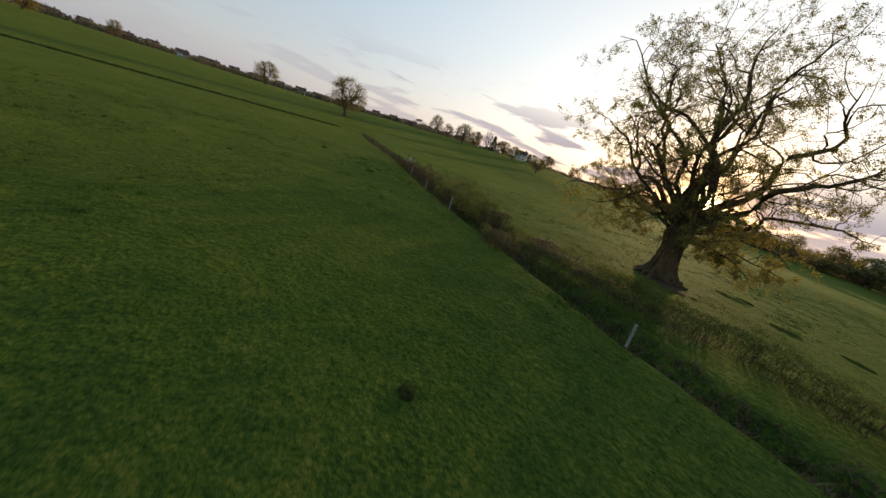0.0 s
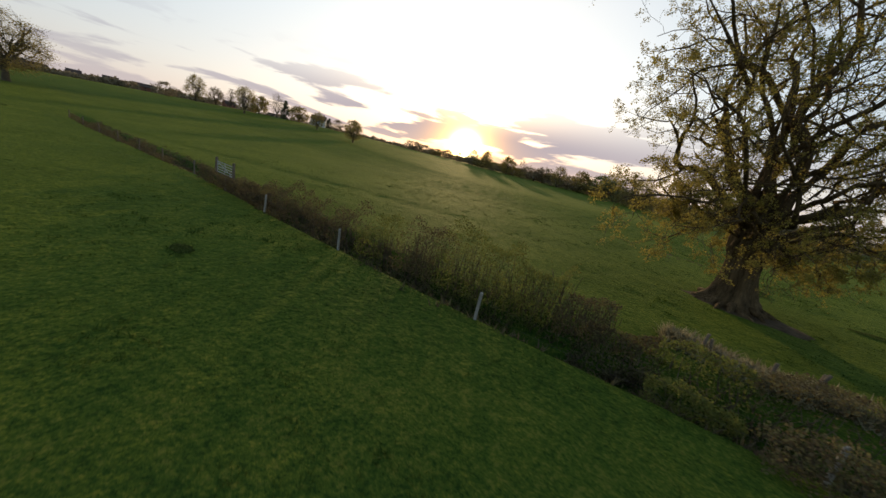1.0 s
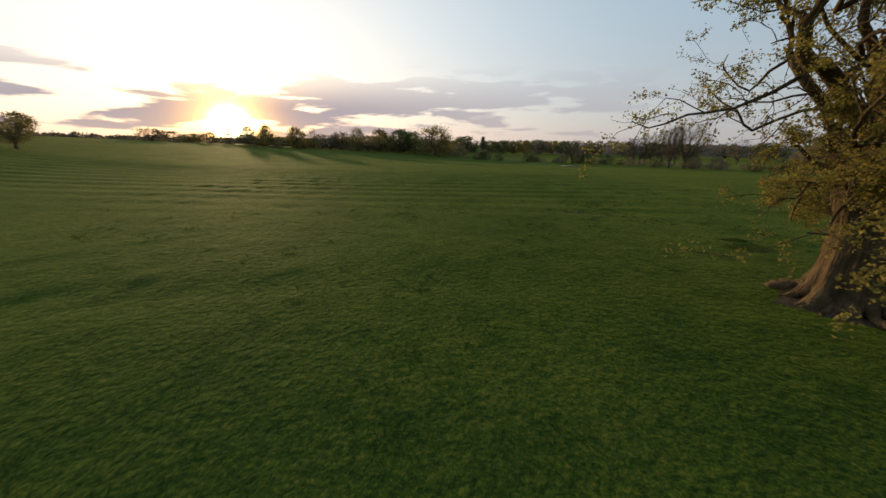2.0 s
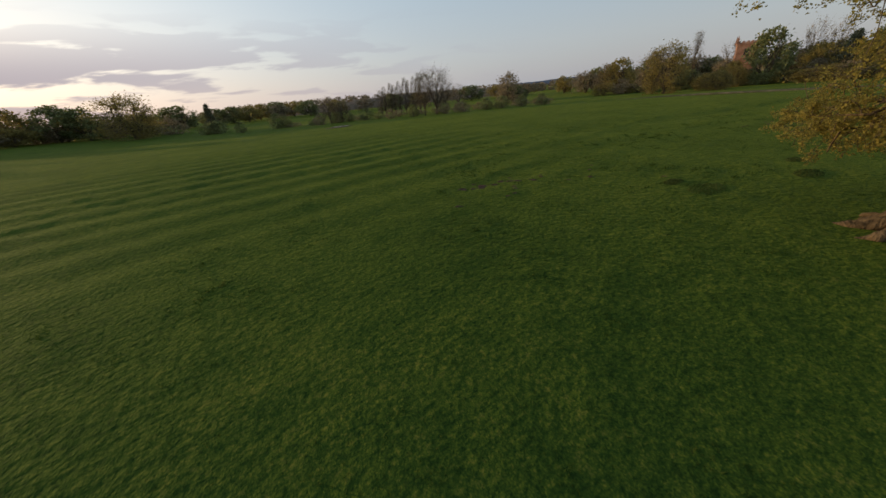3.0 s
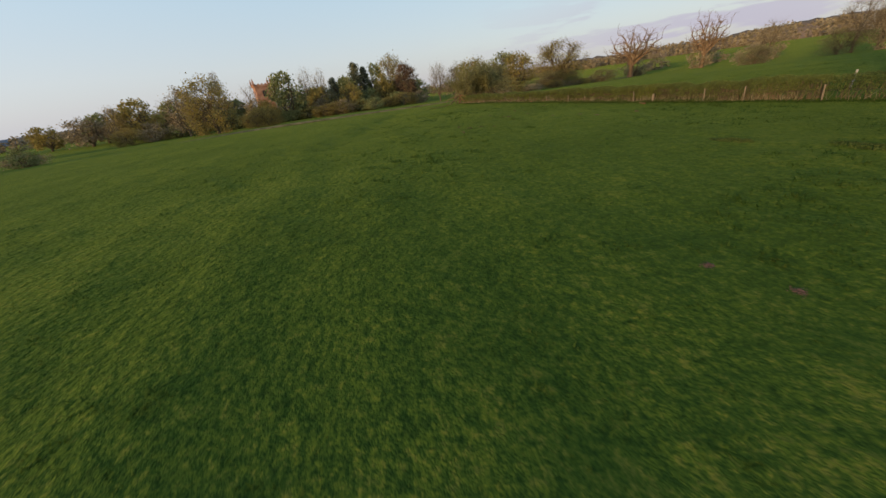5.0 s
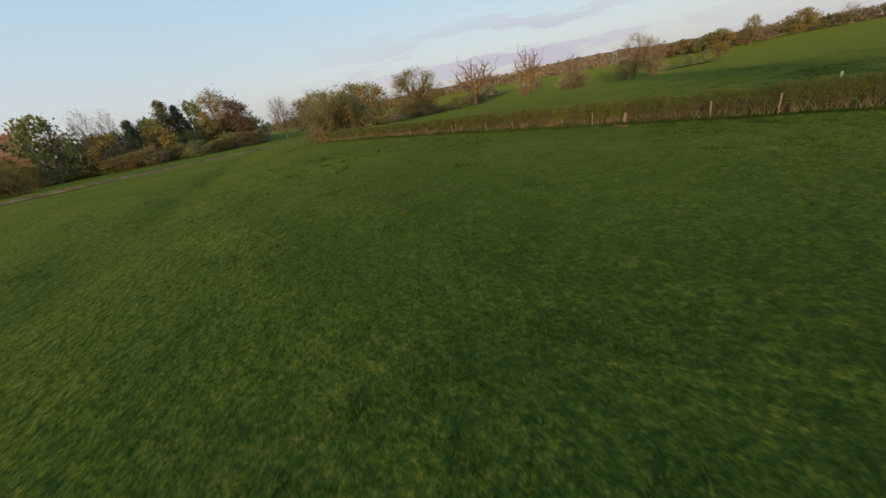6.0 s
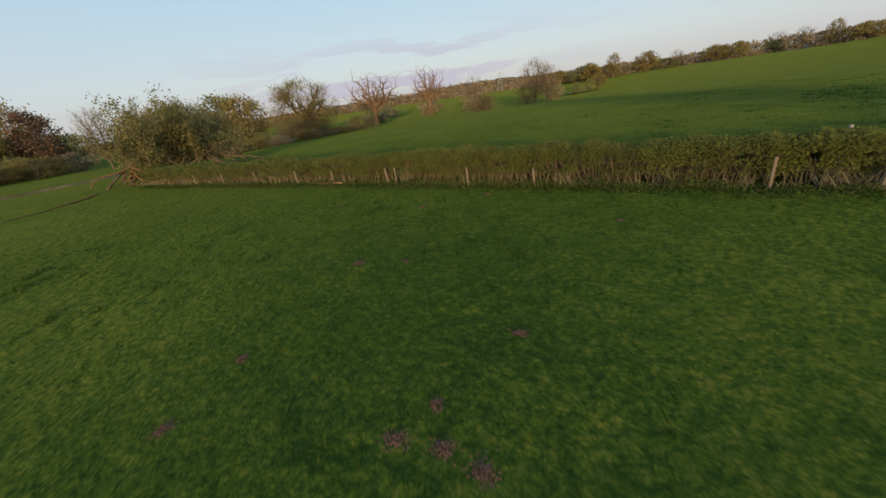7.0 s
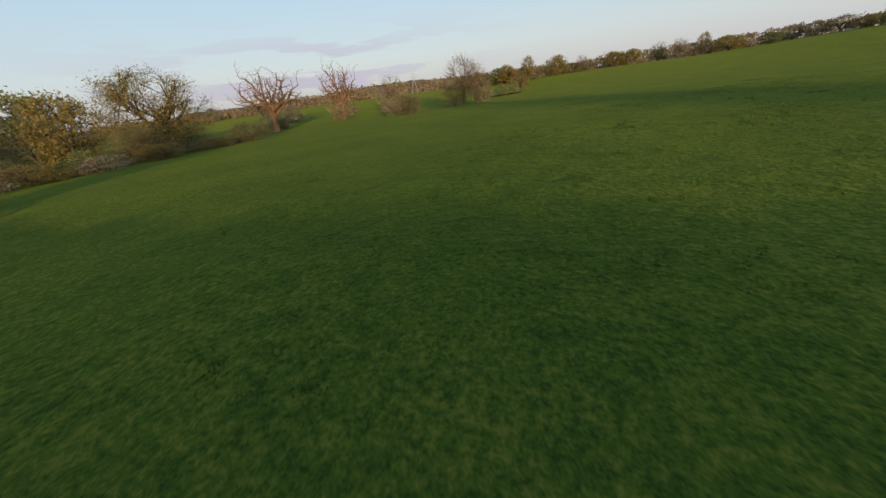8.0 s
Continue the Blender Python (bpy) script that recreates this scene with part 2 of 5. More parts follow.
M = {
    "grass": grass_material(),
    "blades": material("grass_blades", [(0.032, 0.066, 0.012), (0.042, 0.078, 0.013), (0.053, 0.087, 0.014), (0.071, 0.096, 0.018)], 1.1, 4.5, 0.75, 0.0, translucent=0.45, island=0.2),
    "straw": material("dry_stems", [(0.17, 0.150, 0.085), (0.26, 0.230, 0.135), (0.36, 0.320, 0.195)], 2.0, 20.0, 0.85, 0.0, translucent=0.45, island=0.4),
    "bark": material("oak_bark", [(0.046, 0.033, 0.018), (0.106, 0.073, 0.039), (0.172, 0.120, 0.064)], 2.6, 11.0, 0.95, 1.0, 0.12, stretch=(1, 1, 0.16)),
    "twig": material("twig_bark", [(0.075, 0.058, 0.038), (0.145, 0.112, 0.072)], 2.0, 14.0, 0.95, 0.4, 0.02),
    "oak_leaf": material("young_oak_leaves", [(0.230, 0.190, 0.046), (0.310, 0.255, 0.060), (0.390, 0.320, 0.080)], 0.5, 6.0, 0.6, 0.0, translucent=0.55, island=0.5),
    "leaf_green": material("spring_leaves_green", [(0.140, 0.155, 0.062), (0.200, 0.210, 0.082), (0.255, 0.256, 0.102)], 0.4, 5.0, 0.7, 0.0, translucent=0.4, island=0.5),
    "leaf_olive": material("spring_leaves_olive", [(0.195, 0.158, 0.048), (0.265, 0.210, 0.062), (0.325, 0.252, 0.080)], 0.4, 5.0, 0.7, 0.0, translucent=0.5, island=0.3),
    "leaf_brown": material("budding_brown_twigs", [(0.185, 0.146, 0.088), (0.255, 0.200, 0.120), (0.315, 0.250, 0.150)], 0.4, 5.0, 0.8, 0.0, translucent=0.3, island=0.5),
    "leaf_dark": material("evergreen_foliage", [(0.090, 0.098, 0.058), (0.130, 0.136, 0.080), (0.165, 0.165, 0.100)], 0.4, 5.0, 0.8, 0.0, translucent=0.15, island=0.5),
    "leaf_copper": material("copper_foliage", [(0.082, 0.052, 0.034), (0.120, 0.078, 0.048), (0.158, 0.104, 0.062)], 0.4, 5.0, 0.8, 0.0, translucent=0.25, island=0.5),
    "hedge_leaf": material("hawthorn_leaves", [(0.106, 0.114, 0.036), (0.145, 0.164, 0.044), (0.196, 0.216, 0.056)], 1.6, 5.0, 0.7, 0.0, translucent=0.5, island=0.22),
    "willow_leaf": material("willow_leaves", [(0.165, 0.158, 0.066), (0.215, 0.202, 0.080), (0.270, 0.245, 0.100)], 0.4, 5.0, 0.7, 0.0, translucent=0.5, island=0.4),
    "bramble": material("bramble_and_twigs", [(0.088, 0.068, 0.042), (0.132, 0.108, 0.056), (0.164, 0.150, 0.060)], 0.9, 6.0, 0.85, 0.0, translucent=0.35, island=0.4),
    "nettle": material("nettle_leaves", [(0.058, 0.078, 0.022), (0.098, 0.124, 0.032)], 1.5, 9.0, 0.8, 0.0, translucent=0.3, island=0.5),
    "dead": material("barkless_dead_wood", [(0.09, 0.058, 0.036), (0.16, 0.105, 0.064), (0.22, 0.15, 0.095)], 1.6, 10.0, 0.9, 0.6, 0.04, stretch=(1, 1, 0.3)),
    "post": material("weathered_post", [(0.100, 0.078, 0.056), (0.175, 0.138, 0.100), (0.255, 0.205, 0.150)], 5.0, 40.0, 0.9, 0.7, 0.01, stretch=(1, 1, 0.2)),
    # same timber as the other posts, with the light on it put into the colour
    "lit_post": material("post_lit_pale", [(0.20, 0.185, 0.160), (0.31, 0.285, 0.245), (0.42, 0.39, 0.335)], 5.0, 40.0, 0.9, 0.7, 0.01, stretch=(1, 1, 0.2)),
    "log": material("split_willow_wood", [(0.11, 0.062, 0.030), (0.19, 0.105, 0.052), (0.26, 0.155, 0.085)], 3.0, 18.0, 0.9, 0.5, 0.02),
    "wire": material("galvanised_wire", [(0.07, 0.055, 0.045), (0.13, 0.11, 0.09)], 8.0, 60.0, 0.6, 0.1, 0.001, metal=0.8),
    "gate": material("galvanised_gate", [(0.30, 0.31, 0.31), (0.42, 0.43, 0.43)], 4.0, 40.0, 0.6, 0.2, 0.003, metal=0.2),
    "mud": material("trodden_soil", [(0.052, 0.040, 0.024), (0.088, 0.064, 0.040), (0.120, 0.088, 0.056)], 2.5, 18.0, 0.95, 0.9, 0.05),
    "mole": material("molehill_soil", [(0.090, 0.052, 0.040), (0.130, 0.078, 0.060), (0.168, 0.106, 0.084)], 2.5, 18.0, 0.95, 0.9, 0.05),
    "stone": material("red_sandstone", [(0.24, 0.115, 0.075), (0.34, 0.18, 0.12), (0.42, 0.25, 0.17)], 0.6, 4.0, 0.9, 0.6, 0.06),
    "brick": material("house_brick", [(0.17, 0.075, 0.050), (0.27, 0.13, 0.09)], 0.5, 6.0, 0.9, 0.4, 0.03),
    "render": material("white_rendered_wall", [(0.60, 0.58, 0.54), (0.74, 0.73, 0.70)], 0.5, 5.0, 0.85, 0.2, 0.02),
    "tile": material("roof_tiles", [(0.060, 0.045, 0.040), (0.115, 0.080, 0.065)], 0.8, 6.0, 0.85, 0.5, 0.04),
    "glass": material("window_glass", [(0.02, 0.025, 0.03), (0.04, 0.045, 0.05)], 1.0, 5.0, 0.08, 0.0, gloss=0.5),
    "silo": material("pale_metal_cladding", [(0.42, 0.42, 0.42), (0.56, 0.56, 0.55)], 0.3, 4.0, 0.6, 0.1, 0.02),
    "wood_hill": material("wooded_hillside", [(0.105, 0.082, 0.064), (0.150, 0.108, 0.078), (0.195, 0.135, 0.092)], 0.02, 0.12, 1.0, 1.0, 6.0),
    # far woodland turned blue: the haze of distance is put into the base colour
    "hazy_hill": material("hillside_haze_blue", [(0.070, 0.090, 0.125), (0.095, 0.115, 0.150)], 0.004, 0.05, 1.0, 0.5, 6.0),
    "water": material("still_water", [(0.015, 0.02, 0.02), (0.03, 0.035, 0.03)], 0.5, 6.0, 0.06, 0.05, 0.02, gloss=0.5),
    "pool": material("rippled_pool_water", [(0.02, 0.03, 0.03), (0.04, 0.05, 0.045)], 0.5, 3.0, 0.14, 0.05, 0.02, gloss=0.6),
    "bank": material("stony_bank", [(0.06, 0.062, 0.028), (0.11, 0.095, 0.052), (0.17, 0.14, 0.085)], 0.8, 5.0, 0.95, 0.8, 0.08),
}


# ---- mesh helpers ----
def mesh_of(name, verts, faces, mat, smooth=False):
    """A mesh from vertex and face arrays; all faces have as many corners as the array has columns."""
    verts, faces = np.asarray(verts, np.float32).reshape(-1, 3), np.asarray(faces, np.int32)
    me = bpy.data.meshes.new(name)
    k = faces.shape[1]
    me.vertices.add(len(verts))
    me.vertices.foreach_set("co", verts.ravel())
    me.loops.add(faces.size)
    me.loops.foreach_set("vertex_index", faces.ravel())
    me.polygons.add(len(faces))
    me.polygons.foreach_set("loop_start", np.arange(0, faces.size, k, dtype=np.int32))
    me.polygons.foreach_set("use_smooth", np.full(len(faces), smooth))
    me.update(calc_edges=True)
    me.materials.append(M[mat])
    return me


def part(name, me, parent, label="", kind=""):
    ob = new(name, me)
    ob.parent = parent
    return tagged(ob, label, kind=kind)


def thing(name, x, y, z, label, category, group="", kind="", turn=0.0):
    ob = new(name)
    ob.empty_display_size = 0.2
    ob.matrix_basis = pose(x, y, z, 0, 0, turn)
    return tagged(ob, label, category, group, kind)


def bm_mesh(name, bm, mat, smooth=False):
    me = bpy.data.meshes.new(name)
    bm.normal_update()
    bm.to_mesh(me)
    bm.free()
    for p in me.polygons:
        p.use_smooth = smooth
    me.materials.append(M[mat])
    return me


def add_box(bm, x0, y0, z0, x1, y1, z1, m=None):
    v = [bm.verts.new((x, y, z)) for z in (z0, z1) for x, y in ((x0, y0), (x1, y0), (x1, y1), (x0, y1))]
    if m is not None:
        for q in v:
            q.co = m @ q.co
    for f in ((3, 2, 1, 0), (4, 5, 6, 7), (0, 1, 5, 4), (1, 2, 6, 5), (2, 3, 7, 6), (3, 0, 4, 7)):
        bm.faces.new([v[i] for i in f])


def tubes(lines, sides=6, knots=0.0, rng=None):
    """Tapered tubes round many polylines, each a pair of points (n x 3) and radii (n)."""
    V, F, start = [], [], 0
    ang = np.arange(sides) * 2 * np.pi / sides
    for pts, rad in lines:
        pts, rad = np.asarray(pts, float), np.asarray(rad, float)
        tan = np.gradient(pts, axis=0)
        tan /= np.linalg.norm(tan, axis=1, keepdims=True) + 1e-9
        ref = np.where(np.abs(tan[:, 2:3]) > 0.9, np.array([[1.0, 0, 0]]), np.array([[0, 0, 1.0]]))
        u = np.cross(tan, ref)
        u /= np.linalg.norm(u, axis=1, keepdims=True) + 1e-9
        v = np.cross(tan, u)
        r = rad[:, None] * (1 + (rng.uniform(-knots, knots, (len(pts), sides)) if knots else 0))
        ring = pts[:, None, :] + r[..., None] * (np.cos(ang)[None, :, None] * u[:, None, :] + np.sin(ang)[None, :, None] * v[:, None, :])
        V.append(ring.reshape(-1, 3))
        n = len(pts)
        i = np.arange(n - 1)[:, None] * sides + np.arange(sides)[None, :] + start
        j = np.arange(n - 1)[:, None] * sides + (np.arange(sides)[None, :] + 1) % sides + start
        F.append(np.stack([i, j, j + sides, i + sides], -1).reshape(-1, 4))
        start += n * sides
    return np.concatenate(V), np.concatenate(F)


def leaf_cards(pos, size, rng, aspect=0.6, up=0.25):
    """Many small folded leaves at the places given, turned at random; four corners each."""
    n = len(pos)
    a = rng.normal(size=(n, 3))
    a[:, 2] = a[:, 2] * 0.7 + up
    a /= np.linalg.norm(a, axis=1, keepdims=True)
    b = np.cross(a, rng.normal(size=(n, 3)))
    b /= np.linalg.norm(b, axis=1, keepdims=True)
    c = np.cross(a, b)
    s = size * rng.uniform(0.6, 1.4, (n, 1))
    tip, side, lift = a * s, b * s * aspect * 0.5, c * s * 0.18
    p = np.asarray(pos)
    V = np.stack([p, p + tip * 0.45 + side + lift, p + tip, p + tip * 0.45 - side + lift], 1).reshape(-1, 3)
    return V, np.arange(4 * n).reshape(n, 4)


def leaf_chips(pos, size, rng):
    """Still simpler leaves for trees far off: one three-cornered chip each."""
    n = len(pos)
    a, b = rng.normal(size=(n, 3)), rng.normal(size=(n, 3))
    a /= np.linalg.norm(a, axis=1, keepdims=True)
    b -= a * (a * b).sum(1, keepdims=True)
    b /= np.linalg.norm(b, axis=1, keepdims=True)
    s = size * rng.uniform(0.6, 1.4, (n, 1))
    p = np.asarray(pos)
    return np.stack([p - a * s * 0.5, p + a * s * 0.5, p + b * s * 0.9], 1).reshape(-1, 3), np.arange(3 * n).reshape(n, 3)


# ---- the lie of the land ----
_lattice = np.random.default_rng(7).uniform(-1, 1, (256, 256))


def smooth_noise(x, y, size):
    """Smooth noise between -1 and 1 with features of that size in metres."""
    x, y = np.asarray(x, float) / size, np.asarray(y, float) / size
    i, j = np.floor(x).astype(int), np.floor(y).astype(int)
    u, v = x - i, y - j
    u, v = u * u * (3 - 2 * u), v * v * (3 - 2 * v)
    g = lambda a, b: _lattice[(a + 17 * (b // 256)) % 256, b % 256]
    return (g(i, j) * (1 - u) + g(i + 1, j) * u) * (1 - v) + (g(i, j + 1) * (1 - u) + g(i + 1, j + 1) * u) * v


def step(a, b, x):
    t = np.clip((np.asarray(x, float) - a) / (b - a), 0, 1)
    return t * t * (3 - 2 * t)


def south_line(x):
    """The wire fence on the south side of the ditch."""
    return np.interp(x, [-120, -46, -10, -4, 7, 14.5, 22.5, 32, 42, 50, 62, 82, 140], [-10.0, -4.2, -0.9, -0.3, -0.2, 0.25, 0.65, 1.55, 2.6, 4.4, 11.0, 13.5, 21.0])


def north_line(x):
    """The post line on the north side of the hedge."""
    return np.interp(x, [-120, -46, -2, 14, 24, 30, 37, 43, 57, 72, 95, 140], [-8.4, -3.0, 0.9, 2.5, 4.2, 5.6, 8.8, 11.4, 13.4, 15.1, 18.6, 24.0])


def land(x, y, fine=True):
    x, y = np.asarray(x, float), np.asarray(y, float)
    r = np.hypot(x - 40, y - 15)
    z = -2.6 * step(45, 190, r) * step(-70, 20, x)
    # the country rises gently to the west and to the south
    z = z + step(-25, -195, x) * (3.0 + 4.5 * np.exp(-((y - 100) / 110) ** 2))
    z = z + 7.0 * step(-80, -290, y) * step(-150, -60, x)
    near = 1 - step(150, 260, r)
    z = z + near * (0.05 * smooth_noise(x, y, 13.0) + 0.014 * smooth_noise(x + 50, y, 4.3))
    # ridge and furrow in the north field
    field = step(24, 34, y) * (1 - step(120, 170, y)) * (1 - step(70, 100, x))
    z = z + field * (0.020 + 0.048 * step(30, 45, y) * (1 - step(26, 50, x))) * np.sin(2 * np.pi * (y - 0.06 * x + 1.2 * smooth_noise(x, y, 30.0)) / 3.9)
    # old furrows across the west of the field
    z = z - 0.12 * np.exp(-((y - 0.34 * x - 13.7) / 1.6) ** 2) * (1 - step(10, 24, x)) * step(-60, -30, x)
    # ditch between fence and hedge
    d = south_line(x) + 1.25
    z = z - 1.05 * np.exp(-((y - d) / 0.80) ** 2) * step(-52, -40, x) * (1 - step(54, 62, x))
    # broad furrow running down to the stream
    z = z - 0.15 * np.exp(-((y - 37 + 0.24 * (x - 74)) / 2.0) ** 2) * step(52, 66, x) * (1 - step(100, 112, x))
    # bank at the foot of the east field's stream
    z = z - 0.5 * np.exp(-((x - 123 + 0.10 * (y - 45)) / 3.0) ** 2) * step(14, 26, y) * (1 - step(150, 200, y))
    if fine:
        box = step(-30, -20, x) * (1 - step(96, 106, x)) * step(-42, -34, y) * (1 - step(72, 84, y))
        rough = 0.6 + 0.4 * smooth_noise(x, y, 11.0)
        z = z + box * rough * (0.050 * smooth_noise(x, y, 0.95) + 0.022 * smooth_noise(x + 9, y + 3, 0.5))
    return z


def spread(lo, hi, dense, far):
    a = np.arange(lo, hi + dense / 2, dense)
    g = dense * np.cumsum(1.16 ** np.arange(1, 80))
    g = g[g < far]
    return np.concatenate([(lo - g)[::-1], a, hi + g])


gx, gy = spread(-22, 98, 0.40, 2600), spread(-36, 74, 0.40, 2600)
GX, GY = np.meshgrid(gx, gy)
GZ = land(GX, GY)
nx, ny = len(gx), len(gy)
idx = np.arange(nx * ny).reshape(ny, nx)
quads = np.stack([idx[:-1, :-1], idx[:-1, 1:], idx[1:, 1:], idx[1:, :-1]], -1).reshape(-1, 4)
ground = new("ground", mesh_of("ground", np.stack([GX, GY, GZ], -1), quads, "grass", True))
tagged(ground, "uneven green pasture with ridge and furrow and a ditch", "ground", kind="structure")


def ground_at(x, y):
    """The height of the ground sheet itself, between its corners."""
    x, y = np.asarray(x, float), np.asarray(y, float)
    i = np.clip(np.searchsorted(gx, x) - 1, 0, nx - 2)
    j = np.clip(np.searchsorted(gy, y) - 1, 0, ny - 2)
    u, v = (x - gx[i]) / (gx[i + 1] - gx[i]), (y - gy[j]) / (gy[j + 1] - gy[j])
    return (GZ[j, i] * (1 - u) + GZ[j, i + 1] * u) * (1 - v) + (GZ[j + 1, i] * (1 - u) + GZ[j + 1, i + 1] * u) * v


def gz(x, y):
    return float(ground_at(x, y))


# ---- trees ----
def wander(rng, a, b, n, wobble, bow=0.0):
    """A crooked line from a to b in n steps."""
    a, b = np.asarray(a, float), np.asarray(b, float)
    t = np.linspace(0, 1, n + 1)[:, None]
    length = np.linalg.norm(b - a)
    off = np.cumsum(rng.normal(size=(n + 1, 3)), 0)
    off = off - off[0] - t * (off[-1] - off[0])
    p = a + (b - a) * t + off * wobble * length / n
    p[1:-1] = (p[:-2] + 2 * p[1:-1] + p[2:]) / 4
    p[:, 2] += bow * length * np.sin(np.pi * t[:, 0])
    return p


def offshoots(rng, lines, count, length, radius, wobble, reach=(0.25, 1.0), lift=0.2, steps=5):
    """Branches that leave the lines sideways and outwards."""
    made = []
    for pts, rad in lines:
        total = np.linalg.norm(np.diff(pts, axis=0), axis=1).sum()
        for k in range(count):
            f = reach[0] + (reach[1] - reach[0]) * (k + rng.uniform(0, 1)) / count
            s = f * (len(pts) - 1)
            i = min(int(s), len(pts) - 2)
            p = pts[i] + (pts[i + 1] - pts[i]) * (s - i)
            ahead = pts[i + 1] - pts[i]
            ahead = ahead / (np.linalg.norm(ahead) + 1e-9)
            d = rng.normal(size=3)
            d -= ahead * (d @ ahead)
            d /= np.linalg.norm(d) + 1e-9
            d = d * 0.9 + ahead * rng.uniform(0.3, 0.9)
            d[2] += lift
            d /= np.linalg.norm(d)
            size = length * total * rng.uniform(0.6, 1.25) * (1.15 - 0.5 * f)
            r0 = min(rad[i] * 0.6, radius * total)
            n = steps
            line = wander(rng, p, p + d * size, n, wobble)
            made.append((line, np.linspace(r0, r0 * 0.3, n + 1)))
    return made


def old_oak(x, y):
    """The great field oak: flared, burred trunk, heavy crooked limbs, drooping low branches, young sparse leaves."""
    rng = np.random.default_rng(11)
    z = gz(x, y) - 0.25
    oak = thing("oak_tree", x, y, z, "old spreading oak with flared trunk and sparse young leaves", "tree")
    # trunk with root flare, deep grooves and a burr under the fork
    sides, rows = 84, 56
    a = np.arange(sides) * 2 * np.pi / sides
    V = []
    ridge = sum(w * np.cos(k * a + ph) for k, w, ph in ((5, 0.5, 0.4), (7, 0.35, 1.9), (3, 0.4, 2.6), (11, 0.25, 0.9)))
    for k in range(rows):
        t = k / (rows - 1)
        h = 6.4 * t
        r = 0.74 + 1.0 * math.exp(-h / 0.7) + 0.25 * math.exp(-h / 2.2) + 0.24 * math.exp(-((h - 4.2) / 0.8) ** 2) - 0.20 * max(0, t - 0.75) * 4
        flare = 0.30 * math.exp(-h / 0.9) + 0.06
        twist = a + 0.12 * h
        groove = 0.035 * np.abs(np.sin(9.5 * twist + 2.0 * smooth_noise(a * 3, h * 0.8, 1.0))) + 0.05 * smooth_noise(a * 6 + 5, h * 1.3, 1.0) + 0.09 * math.exp(-((h - 4.2) / 1.0) ** 2) * smooth_noise(a * 4, h * 3 + 9, 1.0)
        rr = r * (1 + flare * ridge + groove + 0.012 * rng.normal(size=sides))
        cx, cy = -0.35 * math.sin(t * 2.0), 0.22 * t
        V.append(np.stack([cx + rr * np.cos(a), cy + rr * np.sin(a), np.full(sides, h) + (0.03 * rng.normal(size=sides) if 0 < k else -0.2)], -1))
    i = np.arange(rows - 1)[:, None] * sides + np.arange(sides)
    j = np.arange(rows - 1)[:, None] * sides + (np.arange(sides) + 1) % sides
    F = np.stack([i, j, j + sides, i + sides], -1).reshape(-1, 4)
    part("trunk", mesh_of("trunk", np.concatenate(V), F, "bark", True), oak, "grooved brown trunk with wide root flare")
    # knuckled surface roots
    for k in range(17):
        az = k * 0.37 + rng.uniform(-0.2, 0.2)
        d, L = np.array((math.cos(az), math.sin(az), 0)), rng.uniform(0.5, 1.3)
        line = wander(rng, d * 1.25 + (0, 0, 0.5), d * (1.6 + L) + (0, 0, 0.14), 6, 0.55)
        rad = np.array([0.24, 0.26, 0.18, 0.21, 0.12, 0.10, 0.03]) * rng.uniform(0.55, 1.0)
        v, f = tubes([(line, rad)], 9, 0.16, rng)
        part("root", mesh_of("root", v, f, "bark", True), oak)
    # limbs: where each ends from the trunk's foot, the height of its fork, its thickness
    plan = ((-2.0, 1.0, 21.5, 6.0, 0.42), (-11.6, -10.0, 16.8, 5.6, 0.34), (-8.6, -9.0, 18.6, 5.8, 0.32), (2.5, 1.5, 20.5, 5.6, 0.36), (-5.0, -3.0, 19.5, 5.8, 0.36), (5.5, 4.0, 17.5, 5.2, 0.40), (8.8, 5.5, 12.5, 5.0, 0.36), (-8.5, -6.0, 17.0, 5.4, 0.36),
            (-10.4, -9.0, 13.0, 5.2, 0.32), (-5.0, -6.5, 17.0, 5.6, 0.32), (1.0, -7.5, 16.0, 5.4, 0.30), (-3.0, 5.5, 17.0, 5.4, 0.30), (5.5, -4.5, 16.0, 5.4, 0.30),
            (-5.5, 2.6, 14.5, 5.2, 0.27), (-6.5, -10.0, 12.0, 5.2, 0.27), (-2.0, -9.2, 11.5, 5.0, 0.26), (5.0, -8.0, 10.5, 5.0, 0.25), (9.5, 0.0, 10.5, 5.0, 0.26), (2.5, 7.0, 12.0, 5.0, 0.25), (-5.0, 6.5, 10.0, 5.0, 0.22),
            (9.8, 6.5, 7.6, 4.6, 0.24), (-9.8, -8.8, 7.0, 4.5, 0.22), (-7.0, -4.6, 7.0, 4.5, 0.20), (-7.0, -9.4, 5.6, 4.4, 0.20), (6.0, 6.0, 3.6, 4.2, 0.18), (7.5, 3.2, 4.4, 4.2, 0.18), (3.0, 6.6, 3.2, 4.2, 0.18),
            (0.0, 6.8, 2.6, 4.2, 0.18), (-2.5, 6.4, 4.0, 4.3, 0.17), (-3.6, 4.4, 6.0, 4.4, 0.17), (-4.5, -8.4, 4.6, 4.3, 0.17), (1.5, -8.0, 4.4, 4.2, 0.17), (6.5, -4.5, 4.6, 4.2, 0.17), (-8.4, -6.0, 4.8, 4.2, 0.16), (4.5, 5.0, 2.6, 4.0, 0.15))
    limbs = []
